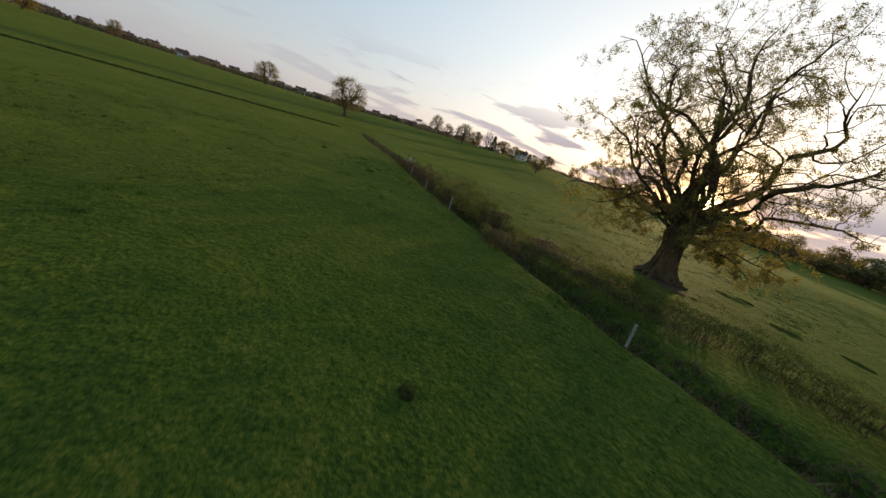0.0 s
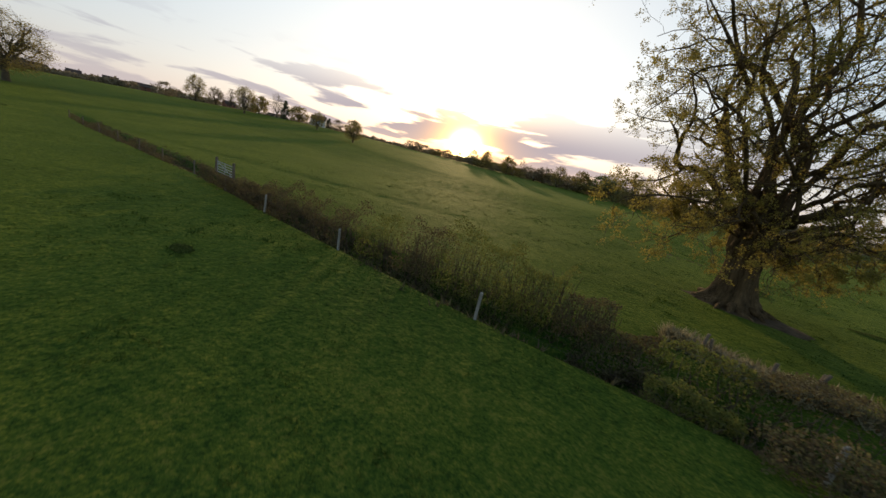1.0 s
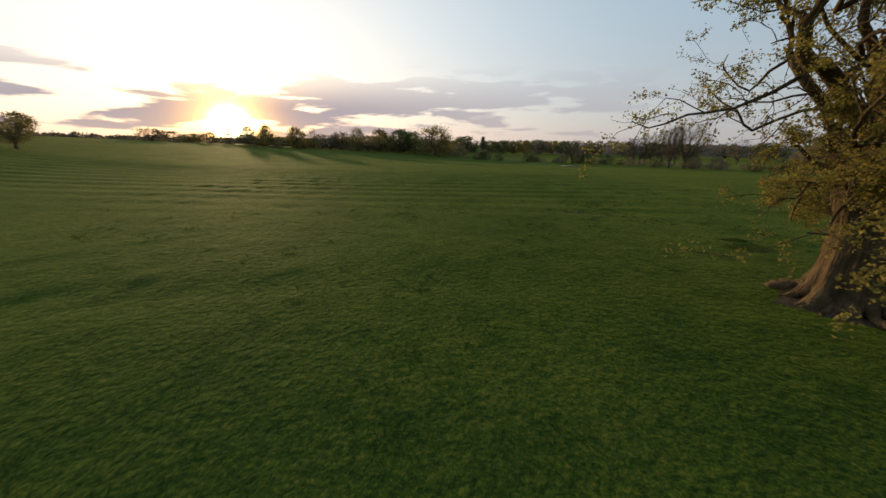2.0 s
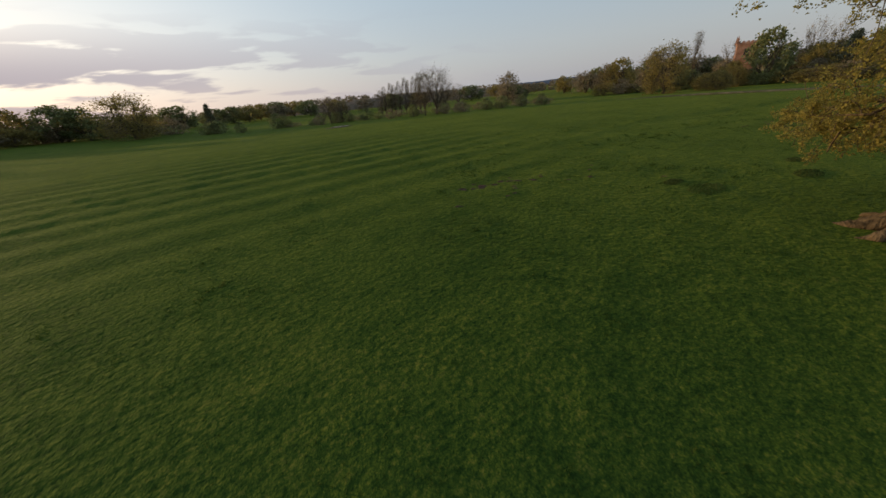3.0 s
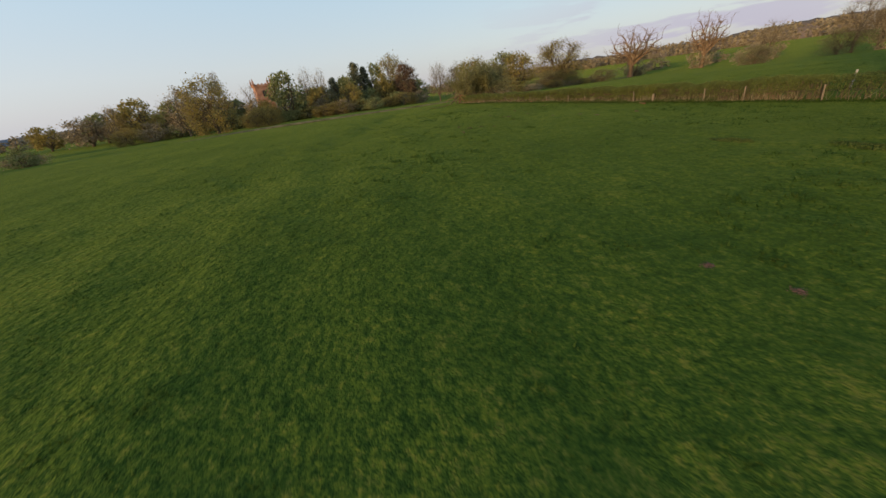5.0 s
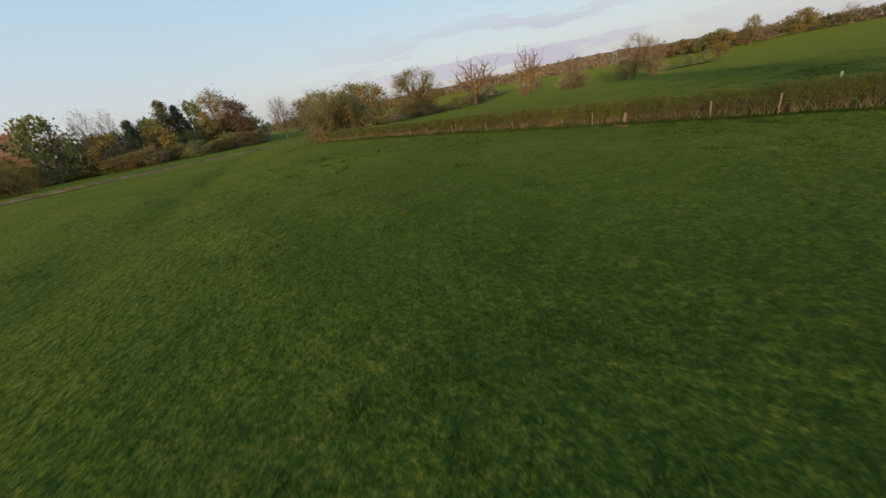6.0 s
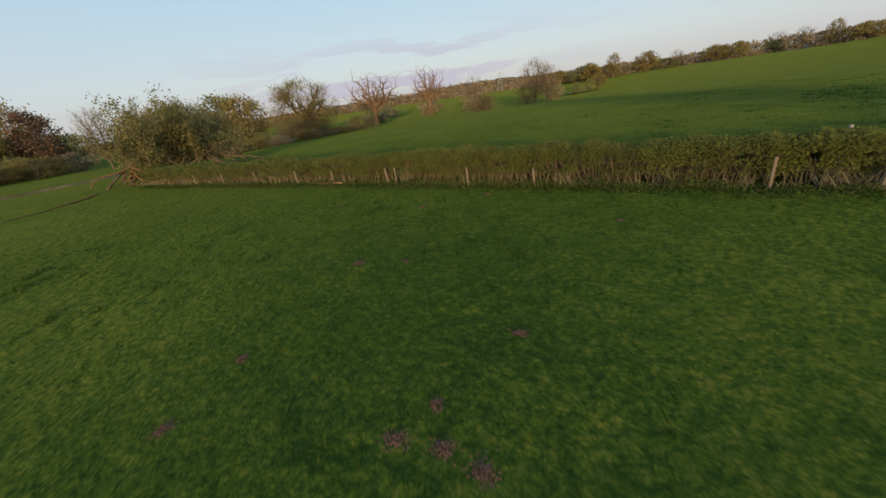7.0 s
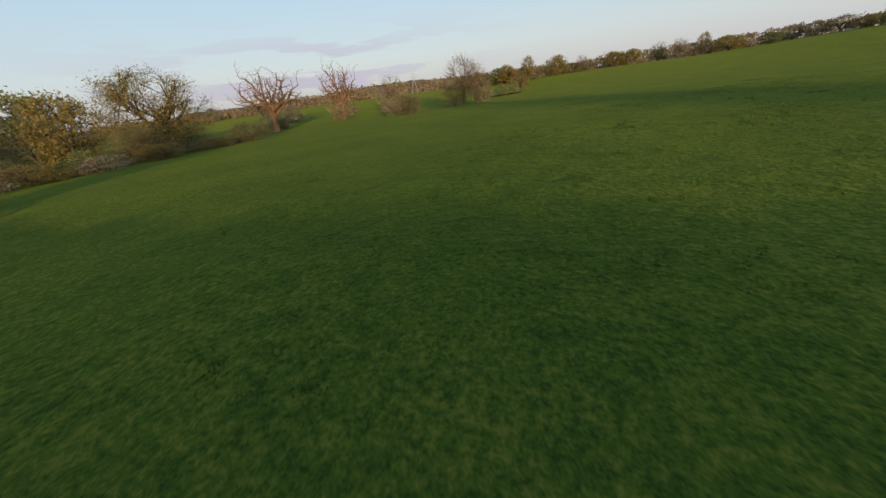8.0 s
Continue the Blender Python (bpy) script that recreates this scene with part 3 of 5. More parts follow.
    for ex, ey, top, h, r0 in plan:
        reach = math.hypot(ex, ey)
        low = top < 8
        pull = 0.86
        if -0.75 * ex + 0.66 * ey > 1.5:
            pull = 0.56
        elif 0.81 * ex + 0.59 * ey > 3.0 and top > 9:
            pull = 0.76
        end = np.array((ex, ey, top)) * (pull, pull if ey < 0 else pull * 0.88, 0.95 if top > 9 else 1.0)
        line = wander(rng, (-0.3 + 0.5 * ex / reach, 0.2 + 0.5 * ey / reach, h), end, 16, 0.68, 0.12 if low else 0.04)
        limbs.append((line, r0 * np.linspace(1, 0, 17) ** 0.9 * (0.80 if len(limbs) in (0, 1, 5, 6, 8, 20) else 0.56) + 0.02))
    boughs = offshoots(rng, limbs, 8, 0.33, 0.0056, 0.85, (0.18, 1.0), 0.12, 8)
    branches = offshoots(rng, boughs, 5, 0.52, 0.009, 0.75, (0.2, 1.0), 0.12, 5)
    sprays = offshoots(rng, branches, 4, 0.46, 0.008, 0.6, (0.2, 1.0), 0.10, 4)
    for k, (line, rad) in enumerate(limbs):
        v, f = tubes([(line, rad)], 10, 0.10, rng)
        limb = part("limb", mesh_of("limb", v, f, "bark", True), oak)
        for line, rad in boughs[k * 8:k * 8 + 8]:
            v, f = tubes([(line, rad)], 6, 0.08, rng)
            part("bough", mesh_of("bough", v, f, "bark", True), limb)
    v, f = tubes([(p, np.maximum(r * 0.8, 0.010)) for p, r in branches], 4)
    part("branchwork", mesh_of("branchwork", v, f, "twig", True), oak, "fine crooked branches", "stuff")
    v, f = tubes([(p, np.maximum(r * 0.7, 0.006)) for p, r in sprays], 3)
    part("twigwork", mesh_of("twigwork", v, f, "twig"), oak, "thin twigs", "stuff")
    # leaves in small bunches along the sprays, thicker low down
    pos = []
    for p, r in sprays:
        n = rng.integers(6, 56) if p[0, 2] > 7 else rng.integers(8, 60)
        if p[0, 2] < 12 and math.hypot(p[0, 0] + 0.8, p[0, 1] + 0.8) < 4.2:
            n = n // 3
        if p[0, 2] < 2.6:
            n = n // 3
        t = rng.uniform(0.3, 1.0, n) * (len(p) - 1)
        i = np.minimum(t.astype(int), len(p) - 2)
        pos.append(p[i] + (p[i + 1] - p[i]) * (t - i)[:, None] + rng.normal(size=(n, 3)) * 0.09)
    v, f = leaf_cards(np.concatenate(pos), 0.084, rng, 0.85, 0.1)
    part("foliage", mesh_of("foliage", v, f, "oak_leaf"), oak, "young yellow-green leaves", "stuff")
    return oak


def tree_shape(seed, height, width, trunk_r, fork, limbs_n, leaf_n, leaf_size, leaf_mat, wood_mat="twig", droop=0.0, crown_low=0.25, name="tree", label="", category="tree", gnarl=0.3, levels=3, scatter=0.06):
    """A field tree of the given size with a trunk, forked limbs, branches and a ragged crown; built at the origin."""
    rng = np.random.default_rng(seed)
    root = thing(name, 0, 0, 0, label, category)
    trunk = wander(rng, (0, 0, -0.3), (rng.normal() * 0.03 * height, rng.normal() * 0.03 * height, fork), 5, 0.12)
    tr = trunk_r * np.array([1.5, 1.1, 1.0, 0.95, 0.9, 0.85])
    lines = []
    for k in range(limbs_n):
        az = k * 2.4 + rng.uniform(-0.4, 0.4)
        el = math.asin(min(0.999, (k + 0.5) / limbs_n)) if limbs_n > 3 else 1.0
        rad = width / 2 * math.cos(el) * rng.uniform(0.8, 1.1)
        e = (rad * math.cos(az), rad * math.sin(az), height * (crown_low + (0.98 - crown_low) * math.sin(el)) - droop * rad * 0.4)
        lines.append((wander(rng, trunk[-1] + (0, 0, rng.uniform(-0.2, 0.1) * fork), e, 7, gnarl, 0.06), np.linspace(trunk_r * 0.6, trunk_r * 0.10, 8)))
    twigs = offshoots(rng, lines, 7, 0.36, 0.018, gnarl, (0.2, 1.0), 0.15 - droop, 4)
    fine = offshoots(rng, twigs, 5, 0.5, 0.014, gnarl, (0.2, 1.0), 0.1 - droop, 3) if levels > 2 else []
    v, f = tubes([(trunk, tr)], 8, 0.06, rng)
    part("trunk", mesh_of("trunk", v, f, wood_mat, True), root)
    v, f = tubes(lines, 5)
    v2, f2 = tubes([(p, np.maximum(r, 0.02)) for p, r in twigs + fine], 3)
    part("branchwork", mesh_of("branchwork", np.concatenate([v, v2]), np.concatenate([f, f2 + len(v)]), wood_mat), root, kind="stuff")
    if leaf_n:
        src = fine if fine else twigs
        pts = np.concatenate([p for p, r in src])
        pick = pts[rng.integers(0, len(pts), leaf_n)] + rng.normal(size=(leaf_n, 3)) * scatter * width
        v, f = leaf_chips(pick, leaf_size, rng)
        part("crown", mesh_of("crown", v, f, leaf_mat), root)
    return root


def crown_tree(seed, height, width, trunk_r, base, clumps, chips, chip, leaf_mat, name, label, wood_mat="twig", shape="round", twigs=6, lobe=0.22, category="tree", ball=0.075, thin=1.0):
    """A broad tree seen from afar: trunk, limbs and a branch to every clump of foliage; the clumps fill a lobed crown with gaps."""
    rng = np.random.default_rng(seed)
    root = thing(name, 0, 0, 0, label, category)
    fork = height * max(base * 0.85, 0.1)
    trunk = wander(rng, (0, 0, -0.3), (rng.normal() * 0.02 * height, rng.normal() * 0.02 * height, fork), 5, 0.2)
    limbs = []
    for k in range(8):
        az = k * 0.785 + rng.uniform(-0.3, 0.3)
        r = width * (0.30 if shape == "round" else 0.12) * rng.uniform(0.6, 1.1)
        e = (r * math.cos(az), r * math.sin(az), height * (base + (1 - base) * rng.uniform(0.45, 0.85)))
        limbs.append((wander(rng, trunk[-1] * (1, 1, rng.uniform(0.8, 1.0)), e, 6, 0.45, 0.05), np.linspace(trunk_r * 0.6, trunk_r * 0.12, 7)))
    lines, balls = [], []
    for k in range(clumps):
        u, az = (k + rng.uniform(0, 1)) / clumps, rng.uniform(0, 2 * math.pi)
        if shape == "column":
            prof = (1 - u ** 2.2) ** 0.7 * (0.82 + 0.18 * math.sin(math.pi * min(1, u * 1.6)))
        else:
            prof = math.sin(math.pi * (0.16 + 0.84 * (1 - (1 - u) ** 1.1))) ** 0.55 if u < 0.5 else math.sqrt(max(0.02, 1 - (2 * u - 1) ** 2))
        bulge = 1 + lobe * float(smooth_noise(math.cos(az) * 1.6 + seed, math.sin(az) * 1.6 + 3 * u, 1.0))
        r = width * 0.46 * prof * bulge * rng.uniform(0.35, 1.0) ** 0.5
        p = np.array((r * math.cos(az), r * math.sin(az), height * (base + (0.96 - base) * u) * (1 + 0.10 * (bulge - 1))))
        balls.append(p)
        pts, rad = min(limbs, key=lambda q: np.linalg.norm(q[0][4] - p))
        line = wander(rng, pts[rng.integers(2, 6)], p, 3, 0.4)
        lines.append((line, np.linspace(trunk_r * 0.16, 0.02, 4) * thin))
        for q in range(twigs):
            d = rng.normal(size=3) * (1, 1, 0.8) + (0, 0, 0.3)
            lines.append((np.array([line[rng.integers(1, 4)], p + d * width * ball]), np.array([0.028, 0.012]) * thin * height / 10))
    v, f = tubes([(trunk, trunk_r * np.array([1.5, 1.1, 1.0, 0.95, 0.9, 0.85]))], 8, 0.06, rng)
    part("trunk", mesh_of("trunk", v, f, wood_mat, True), root)
    v, f = tubes(limbs, 5)
    v2, f2 = tubes(lines, 3)
    part("branchwork", mesh_of("branchwork", np.concatenate([v, v2]), np.concatenate([f, f2 + len(v)]), wood_mat), root, kind="stuff")
    n = clumps * chips
    if n:
        pick = np.array(balls)[rng.integers(0, clumps, n)] + rng.normal(size=(n, 3)) * np.array([1, 1, 0.75]) * width * ball
        pick[:, 2] = np.maximum(pick[:, 2], height * base * 0.6)
        v, f = leaf_chips(pick, chip, rng)
        part("crown", mesh_of("crown", v, f, leaf_mat), root, kind="stuff")
    return root


def dome_shape(seed, height, width, leaf_n, leaf_size, leaf_mat, name="bush", label="", category="bush", low=0.05, power=1.0, stems=9, hollow=0.55):
    """A dense bush, willow or conifer: stems inside and leaves in uneven clumps over a lumpy outline."""
    rng = np.random.default_rng(seed)
    root = thing(name, 0, 0, 0, label, category)
    lines, clumps = [], []
    for k in range(stems * 9):
        az, h = rng.uniform(0, 2 * math.pi), rng.uniform(low, 1)
        prof = math.sin(math.pi * min(1, max(0.0, (h * 0.86 + 0.14))) ** power) ** 0.75
        r = width / 2 * prof * rng.uniform(hollow, 1.08)
        clumps.append((r * math.cos(az), r * math.sin(az), h * height * rng.uniform(0.9, 1.03)))
    for k in range(stems):
        e = clumps[k]
        lines.append((wander(rng, (e[0] * 0.08, e[1] * 0.08, -0.2), e, 5, 0.2), np.linspace(0.02, 0.005, 6) * height))
    v, f = tubes(lines, 4)
    part("stem_thicket", mesh_of("stem_thicket", v, f, "twig"), root, kind="stuff")
    cl = np.array(clumps)
    pick = cl[rng.integers(0, len(cl), leaf_n)] + rng.normal(size=(leaf_n, 3)) * np.array([0.075 * width, 0.075 * width, 0.05 * height])
    pick[:, 2] = np.maximum(pick[:, 2], 0.02 * height)
    v, f = leaf_chips(pick, leaf_size, rng)
    part("crown", mesh_of("crown", v, f, leaf_mat), root)
    return root


def stand(template, x, y, sx, sz, turn, sink=0.1, label="", group=""):
    """A copy of a template tree on the ground at (x, y), scaled in width and height."""
    ob = copy_thing(template, pose(x, y, gz(x, y) - sink, 0, 0, turn) @ Matrix.Diagonal((sx, sx, sz, 1)))
    return tagged(ob, label, group=group)


def place(template, x, y, h, w, label="", group="field trees"):
    if math.hypot(x - 40, y - 15) > 165:
        template = AFAR.get(template.name, template)
    th, tw = template["size"]
    return stand(template, x, y, (1.1 if "bush" in template.name else 1.35) * w / tw, 1.1 * h / th, (x * 37 + y * 53) % 360, 0.15, label, group)


old_oak(30.5, 18.0)

# templates, 10 m high and wide unless said, then removed
T_round = crown_tree(21, 10, 10, 0.38, 0.16, 64, 58, 0.34, "leaf_olive", "field_tree", "round-crowned field oak with young olive leaves")
T_brown = crown_tree(22, 10, 10, 0.34, 0.16, 60, 44, 0.28, "leaf_brown", "field_tree", "spreading hedgerow tree in brown bud", twigs=7)
T_open = crown_tree(23, 10, 10, 0.30, 0.20, 70, 22, 0.17, "leaf_brown", "bare_tree", "bare-branched tree with an airy crown", twigs=12, ball=0.085, thin=0.6)
T_poplar = crown_tree(24, 14, 5, 0.22, 0.14, 60, 14, 0.15, "leaf_brown", "bare_poplar", "tall bare poplar with upright branches", twigs=7, shape="column", ball=0.09, thin=0.45)
T_green = crown_tree(25, 12, 9, 0.36, 0.12, 70, 60, 0.38, "leaf_green", "leafy_tree", "tall leafy tree in fresh green")
T_dead = tree_shape(26, 12, 14, 0.62, 3.0, 12, 0, 0.16, "dead", "dead", name="dead_tree", label="dead stag-headed oak with twisted bare limbs", gnarl=0.55, crown_low=0.45)
T_willow = crown_tree(31, 12, 12, 0.42, 0.05, 80, 70, 0.31, "leaf_olive", "willow_tree", "rounded willow with fine yellow-green foliage", lobe=0.15)
T_airy = crown_tree(27, 10, 10, 0.42, 0.20, 90, 150, 0.122, "leaf_olive", "field_tree", "broad airy field oak with young olive leaves", twigs=8, lobe=0.3, ball=0.058)
T_osier = crown_tree(36, 12, 12, 0.36, 0.04, 90, 180, 0.118, "willow_leaf", "willow_tree", "rounded willow with fine yellow-green foliage", lobe=0.25)
T_bush = dome_shape(32, 5, 6, 2300, 0.27, "leaf_green", "field_bush", "dense dark green bush at the field edge", "bush", 0.02, 1.1, 9)
T_thorn = dome_shape(33, 5, 7, 2200, 0.245, "leaf_brown", "thorn_bush", "brownish thorn bush in bud", "bush", 0.02, 1.1, 10)
T_conifer = crown_tree(34, 16, 7, 0.34, 0.02, 90, 60, 0.40, "leaf_dark", "conifer", "dark narrow conifer in the churchyard", shape="column", lobe=0.12, twigs=2)
T_copper = crown_tree(35, 13, 10, 0.4, 0.06, 80, 60, 0.42, "leaf_copper", "copper_beech", "domed tree with dense copper-red leaves", lobe=0.12, twigs=3)
F_round = crown_tree(41, 10, 10, 0.42, 0.14, 50, 38, 0.54, "leaf_olive", "field_tree", "round-crowned field oak with young olive leaves", twigs=1)
F_brown = crown_tree(42, 10, 10, 0.38, 0.14, 50, 34, 0.48, "leaf_brown", "field_tree", "spreading hedgerow tree in brown bud", twigs=2)
F_thorn = dome_shape(43, 5, 7, 1300, 0.34, "leaf_brown", "thorn_bush", "brownish thorn bush in bud", "bush", 0.02, 1.1, 8)
F_bush = dome_shape(44, 5, 6, 1300, 0.34, "leaf_green", "field_bush", "dense dark green bush at the field edge", "bush", 0.02, 1.1, 8)
F_green = crown_tree(45, 12, 9, 0.38, 0.10, 55, 42, 0.58, "leaf_green", "leafy_tree", "tall leafy tree in fresh green", twigs=1)
F_open = crown_tree(46, 10, 10, 0.30, 0.20, 50, 18, 0.24, "leaf_brown", "bare_tree", "bare-branched tree with an airy crown", twigs=7, ball=0.085, thin=0.75)
F_airy = crown_tree(47, 10, 10, 0.42, 0.20, 70, 62, 0.25, "leaf_olive", "field_tree", "broad airy field oak with young olive leaves", twigs=4, lobe=0.3, ball=0.062)
AFAR = {T_airy.name: F_airy, T_open.name: F_open, T_round.name: F_round, T_brown.name: F_brown, T_thorn.name: F_thorn, T_bush.name: F_bush, T_green.name: F_green}
TEMPLATES = (T_airy, T_round, T_brown, T_open, T_poplar, T_green, T_dead, T_willow, T_osier, T_bush, T_thorn, T_conifer, T_copper, F_round, F_brown, F_thorn, F_bush, F_green, F_open, F_airy)
for tpl in TEMPLATES:
    co = np.array([v.co for ob in tpl.children for v in ob.data.vertices])
    spread_xy = np.percentile(np.hypot(co[:, 0], co[:, 1]), 98) * 2
    tpl["size"] = (float(np.percentile(co[:, 2], 99.5)), float(spread_xy))

# west: field oaks and the skyline behind them
place(T_airy, -99.0, -9.0, 13.2, 12.5, "round-crowned oak standing in the hedge line")
place(T_airy, -185.0, -54.0, 11.4, 12.0)
for x, y, h, w, tpl in ((-182, 49, 11, 8, T_airy), (-190, 60, 8, 6, T_brown), (-187, 66, 9, 5, T_poplar), (-183, 70, 9.5, 5, T_poplar), (-148, 58, 10.4, 8.4, T_airy), (-176, 76, 8.5, 8, T_round),
                        (-171, 83, 11.6, 8, T_open), (-176, 90, 9, 3.6, T_conifer), (-175, 98, 8, 10, T_round), (-131, 84, 7.5, 6, T_airy), (-209, 139, 7, 3.6, T_conifer),
                        (-99, 82, 6.8, 7, T_airy), (-160, 125, 8, 9, T_round), (-166, 118, 6, 9, T_thorn), (-196, 40, 6, 9, T_thorn)):
    place(tpl, x, y, h, w)
# south-west skyline
for x, y, h, w, tpl in ((-199, -176, 14, 9, T_green), (-182, -165, 8, 7, T_brown), (-169, -148, 10, 9, T_round), (-233, -178, 6, 6, T_open), (-247, -153, 9, 7.5, T_airy),
                        (-214, -186, 11, 8, T_round), (-262, -110, 5, 8, T_thorn), (-160, -240, 11, 12, T_brown), (-120, -262, 11, 12, T_round)):
    place(tpl, x, y, h, w)
# north-west and north, by the low sun and along the far edge of the field
for x, y, h, w, tpl in ((-121, 223, 12, 7, T_round), (-128, 214, 11, 8, T_brown), (-92, 205, 11, 9, T_round), (-88, 219, 12, 6, T_open), (-73, 225, 10, 12, T_brown), (-58, 215, 12.5, 8.5, T_airy),
                        (-51, 238, 13, 12, T_round), (-38, 242, 13.5, 15, T_green), (-28, 240, 12.5, 12, T_green), (-10, 217, 15.7, 19, T_willow), (4, 312, 12.6, 19, T_green), (36, 322, 10, 17, T_green),
                        (18, 202, 10.7, 3.4, T_conifer), (19, 197, 4.8, 9, T_bush), (15, 199, 3.6, 6, T_bush), (26, 177, 3.7, 4.4, T_bush), (39, 175, 5.3, 6, T_bush), (42, 174, 4.2, 5, T_bush),
                        (56, 334, 10.5, 14, T_round), (68, 338, 11, 15, T_green), (82, 336, 10.5, 14, T_round), (55, 157, 9, 6.5, T_open), (59, 155, 7.5, 6, T_open), (51, 158, 3.6, 5, T_thorn),
                        (57, 156, 3.8, 5, T_bush), (61, 154, 3.8, 5, T_bush), (65, 146, 3.8, 5.8, T_bush)):
    place(tpl, x, y, h, w)
for k in range(9):
    place(T_poplar, 83 + 1.8 * k, 170 - 1.2 * k + 0.9 * math.sin(2.3 * k), 10.0 + 0.45 * k + 0.6 * (k % 3), 4.2, group="poplar row")
for x, y, h, w, tpl in ((80, 121, 13.2, 11, T_open), (76.5, 123, 12.4, 6, T_open), (80.5, 118, 3.4, 5.5, T_thorn), (73, 125, 3.2, 4.5, T_bush), (68, 132, 3.0, 4, T_thorn), (85, 114, 3.1, 6.2, T_thorn), (142, 191, 11, 8.6, T_open),
                        (93, 111, 3.4, 5, T_bush), (98, 109, 3.6, 5.5, T_bush), (102, 104, 3.4, 4, T_bush), (107, 100, 3.2, 4.6, T_bush), (140, 148, 9, 9, T_brown), (152, 160, 13, 11, T_brown), (147, 150, 7, 9, T_green), (227, 183, 10, 10.5, T_round)):
    place(tpl, x, y, h, w)
# east: the churchyard clump and willows on the stream
for x, y, h, w, tpl in ((189, 131, 13, 7, T_open), (198, 127, 14.5, 13, T_round), (177, 102, 15, 9.5, T_brown), (149, 82, 14, 11.5, T_willow), (210, 99, 21, 7.5, T_poplar),
                        (223, 89, 16.5, 10.5, T_open), (202, 70, 17.5, 11.5, T_green), (197, 79, 8.5, 8, T_round), (190, 76, 7, 8, T_willow), (203, 84, 10, 7, T_brown), (165, 75, 5, 8, T_willow), (159, 70, 5.5, 8, T_willow), (234, 65, 21, 8.5, T_open), (235, 58, 20, 8, T_open), (220, 51, 14.5, 6, T_conifer),
                        (216, 44, 11.5, 10.5, T_round), (251, 40, 21.5, 8.5, T_conifer), (256, 35, 19.5, 7, T_conifer), (256, 29, 20.5, 9, T_green), (247, 47, 16, 9, T_green), (241, 20, 22.5, 12.5, T_willow), (231, 14, 17.5, 10, T_copper),
                        (238, 44, 15, 9, T_green), (229, 27, 12, 11, T_round), (222, 34, 9, 10, T_bush), (226, 60, 12, 9, T_round), (214, 58, 7, 10, T_thorn), (205, 38, 5, 10, T_bush), (200, 50, 5, 10, T_willow),
                        (190, 92, 7, 9, T_green), (182, 116, 6, 10, T_thorn), (212, 22, 6, 10, T_bush), (165, 10, 12, 6.5, T_open), (170, 3, 10.5, 8, T_brown), (183, -8, 13, 12, T_round), (178, -20, 13.5, 11, T_green), (168, -22, 12.5, 10, T_round)):
    place(tpl, x, y, h, w, group="churchyard trees")
for k in range(30):
    rr = random.Random(700 + k)
    a = radians(57 + k * 1.35)
    if 73 < math.degrees(a) < 77.5:
        continue
    d = rr.uniform(236, 265)
    place((T_brown, T_green, T_thorn, T_round, T_bush)[k % 5], 16 + d * math.sin(a), 29 + d * math.cos(a), rr.uniform(10, 15), rr.uniform(11, 16), group="churchyard trees")
for k in range(17):
    rr = random.Random(860 + k)
    a = radians(60 + k * 2.2)
    d = rr.uniform(178, 200)
    place((T_willow, T_thorn, T_willow, T_bush, T_round)[k % 5], 16 + d * math.sin(a), 29 + d * math.cos(a), rr.uniform(3.2, 5.8), rr.uniform(8, 12), group="churchyard trees")
# scrub along the far edge of the north field, the belt under the sun, and the woods behind
for k in range(13):
    rr = random.Random(740 + k)
    a = radians(11 + k * 3.0)
    d = 160 - 2.6 * k + rr.uniform(-4, 10)
    place((T_thorn, T_bush, T_thorn)[k % 3], 13.6 + d * math.sin(a), 12.4 + d * math.cos(a), rr.uniform(1.6, 2.8), rr.uniform(4, 7), group="far field edge")
for k in range(20):
    rr = random.Random(780 + k)
    a = radians(-46 + k * 2.1)
    d = rr.uniform(235, 275)
    place((T_brown, T_thorn, T_round, T_brown, T_thorn)[k % 5], 13.6 + d * math.sin(a), 12.4 + d * math.cos(a), rr.uniform(4.5, 6.5) + (2.5 if k > 9 else 0), rr.uniform(9, 13), group="far field edge")
for k in range(14):
    rr = random.Random(820 + k)
    a = radians(-6 + k * 4.0)
    d = rr.uniform(290, 325)
    place((T_round, T_brown, T_green)[k % 3], 13.6 + d * math.sin(a), 12.4 + d * math.cos(a), rr.uniform(7, 10), rr.uniform(12, 18), group="far field edge")
for k in range(18):
    rr = random.Random(905 + k)
    a = radians(-35 + k * 1.9)
    d = rr.uniform(222, 240)
    place((T_brown, T_round, T_thorn)[k % 3], 13.6 + d * math.sin(a), 12.4 + d * math.cos(a), rr.uniform(4.5, 7.0), rr.uniform(10, 14), group="far field edge")
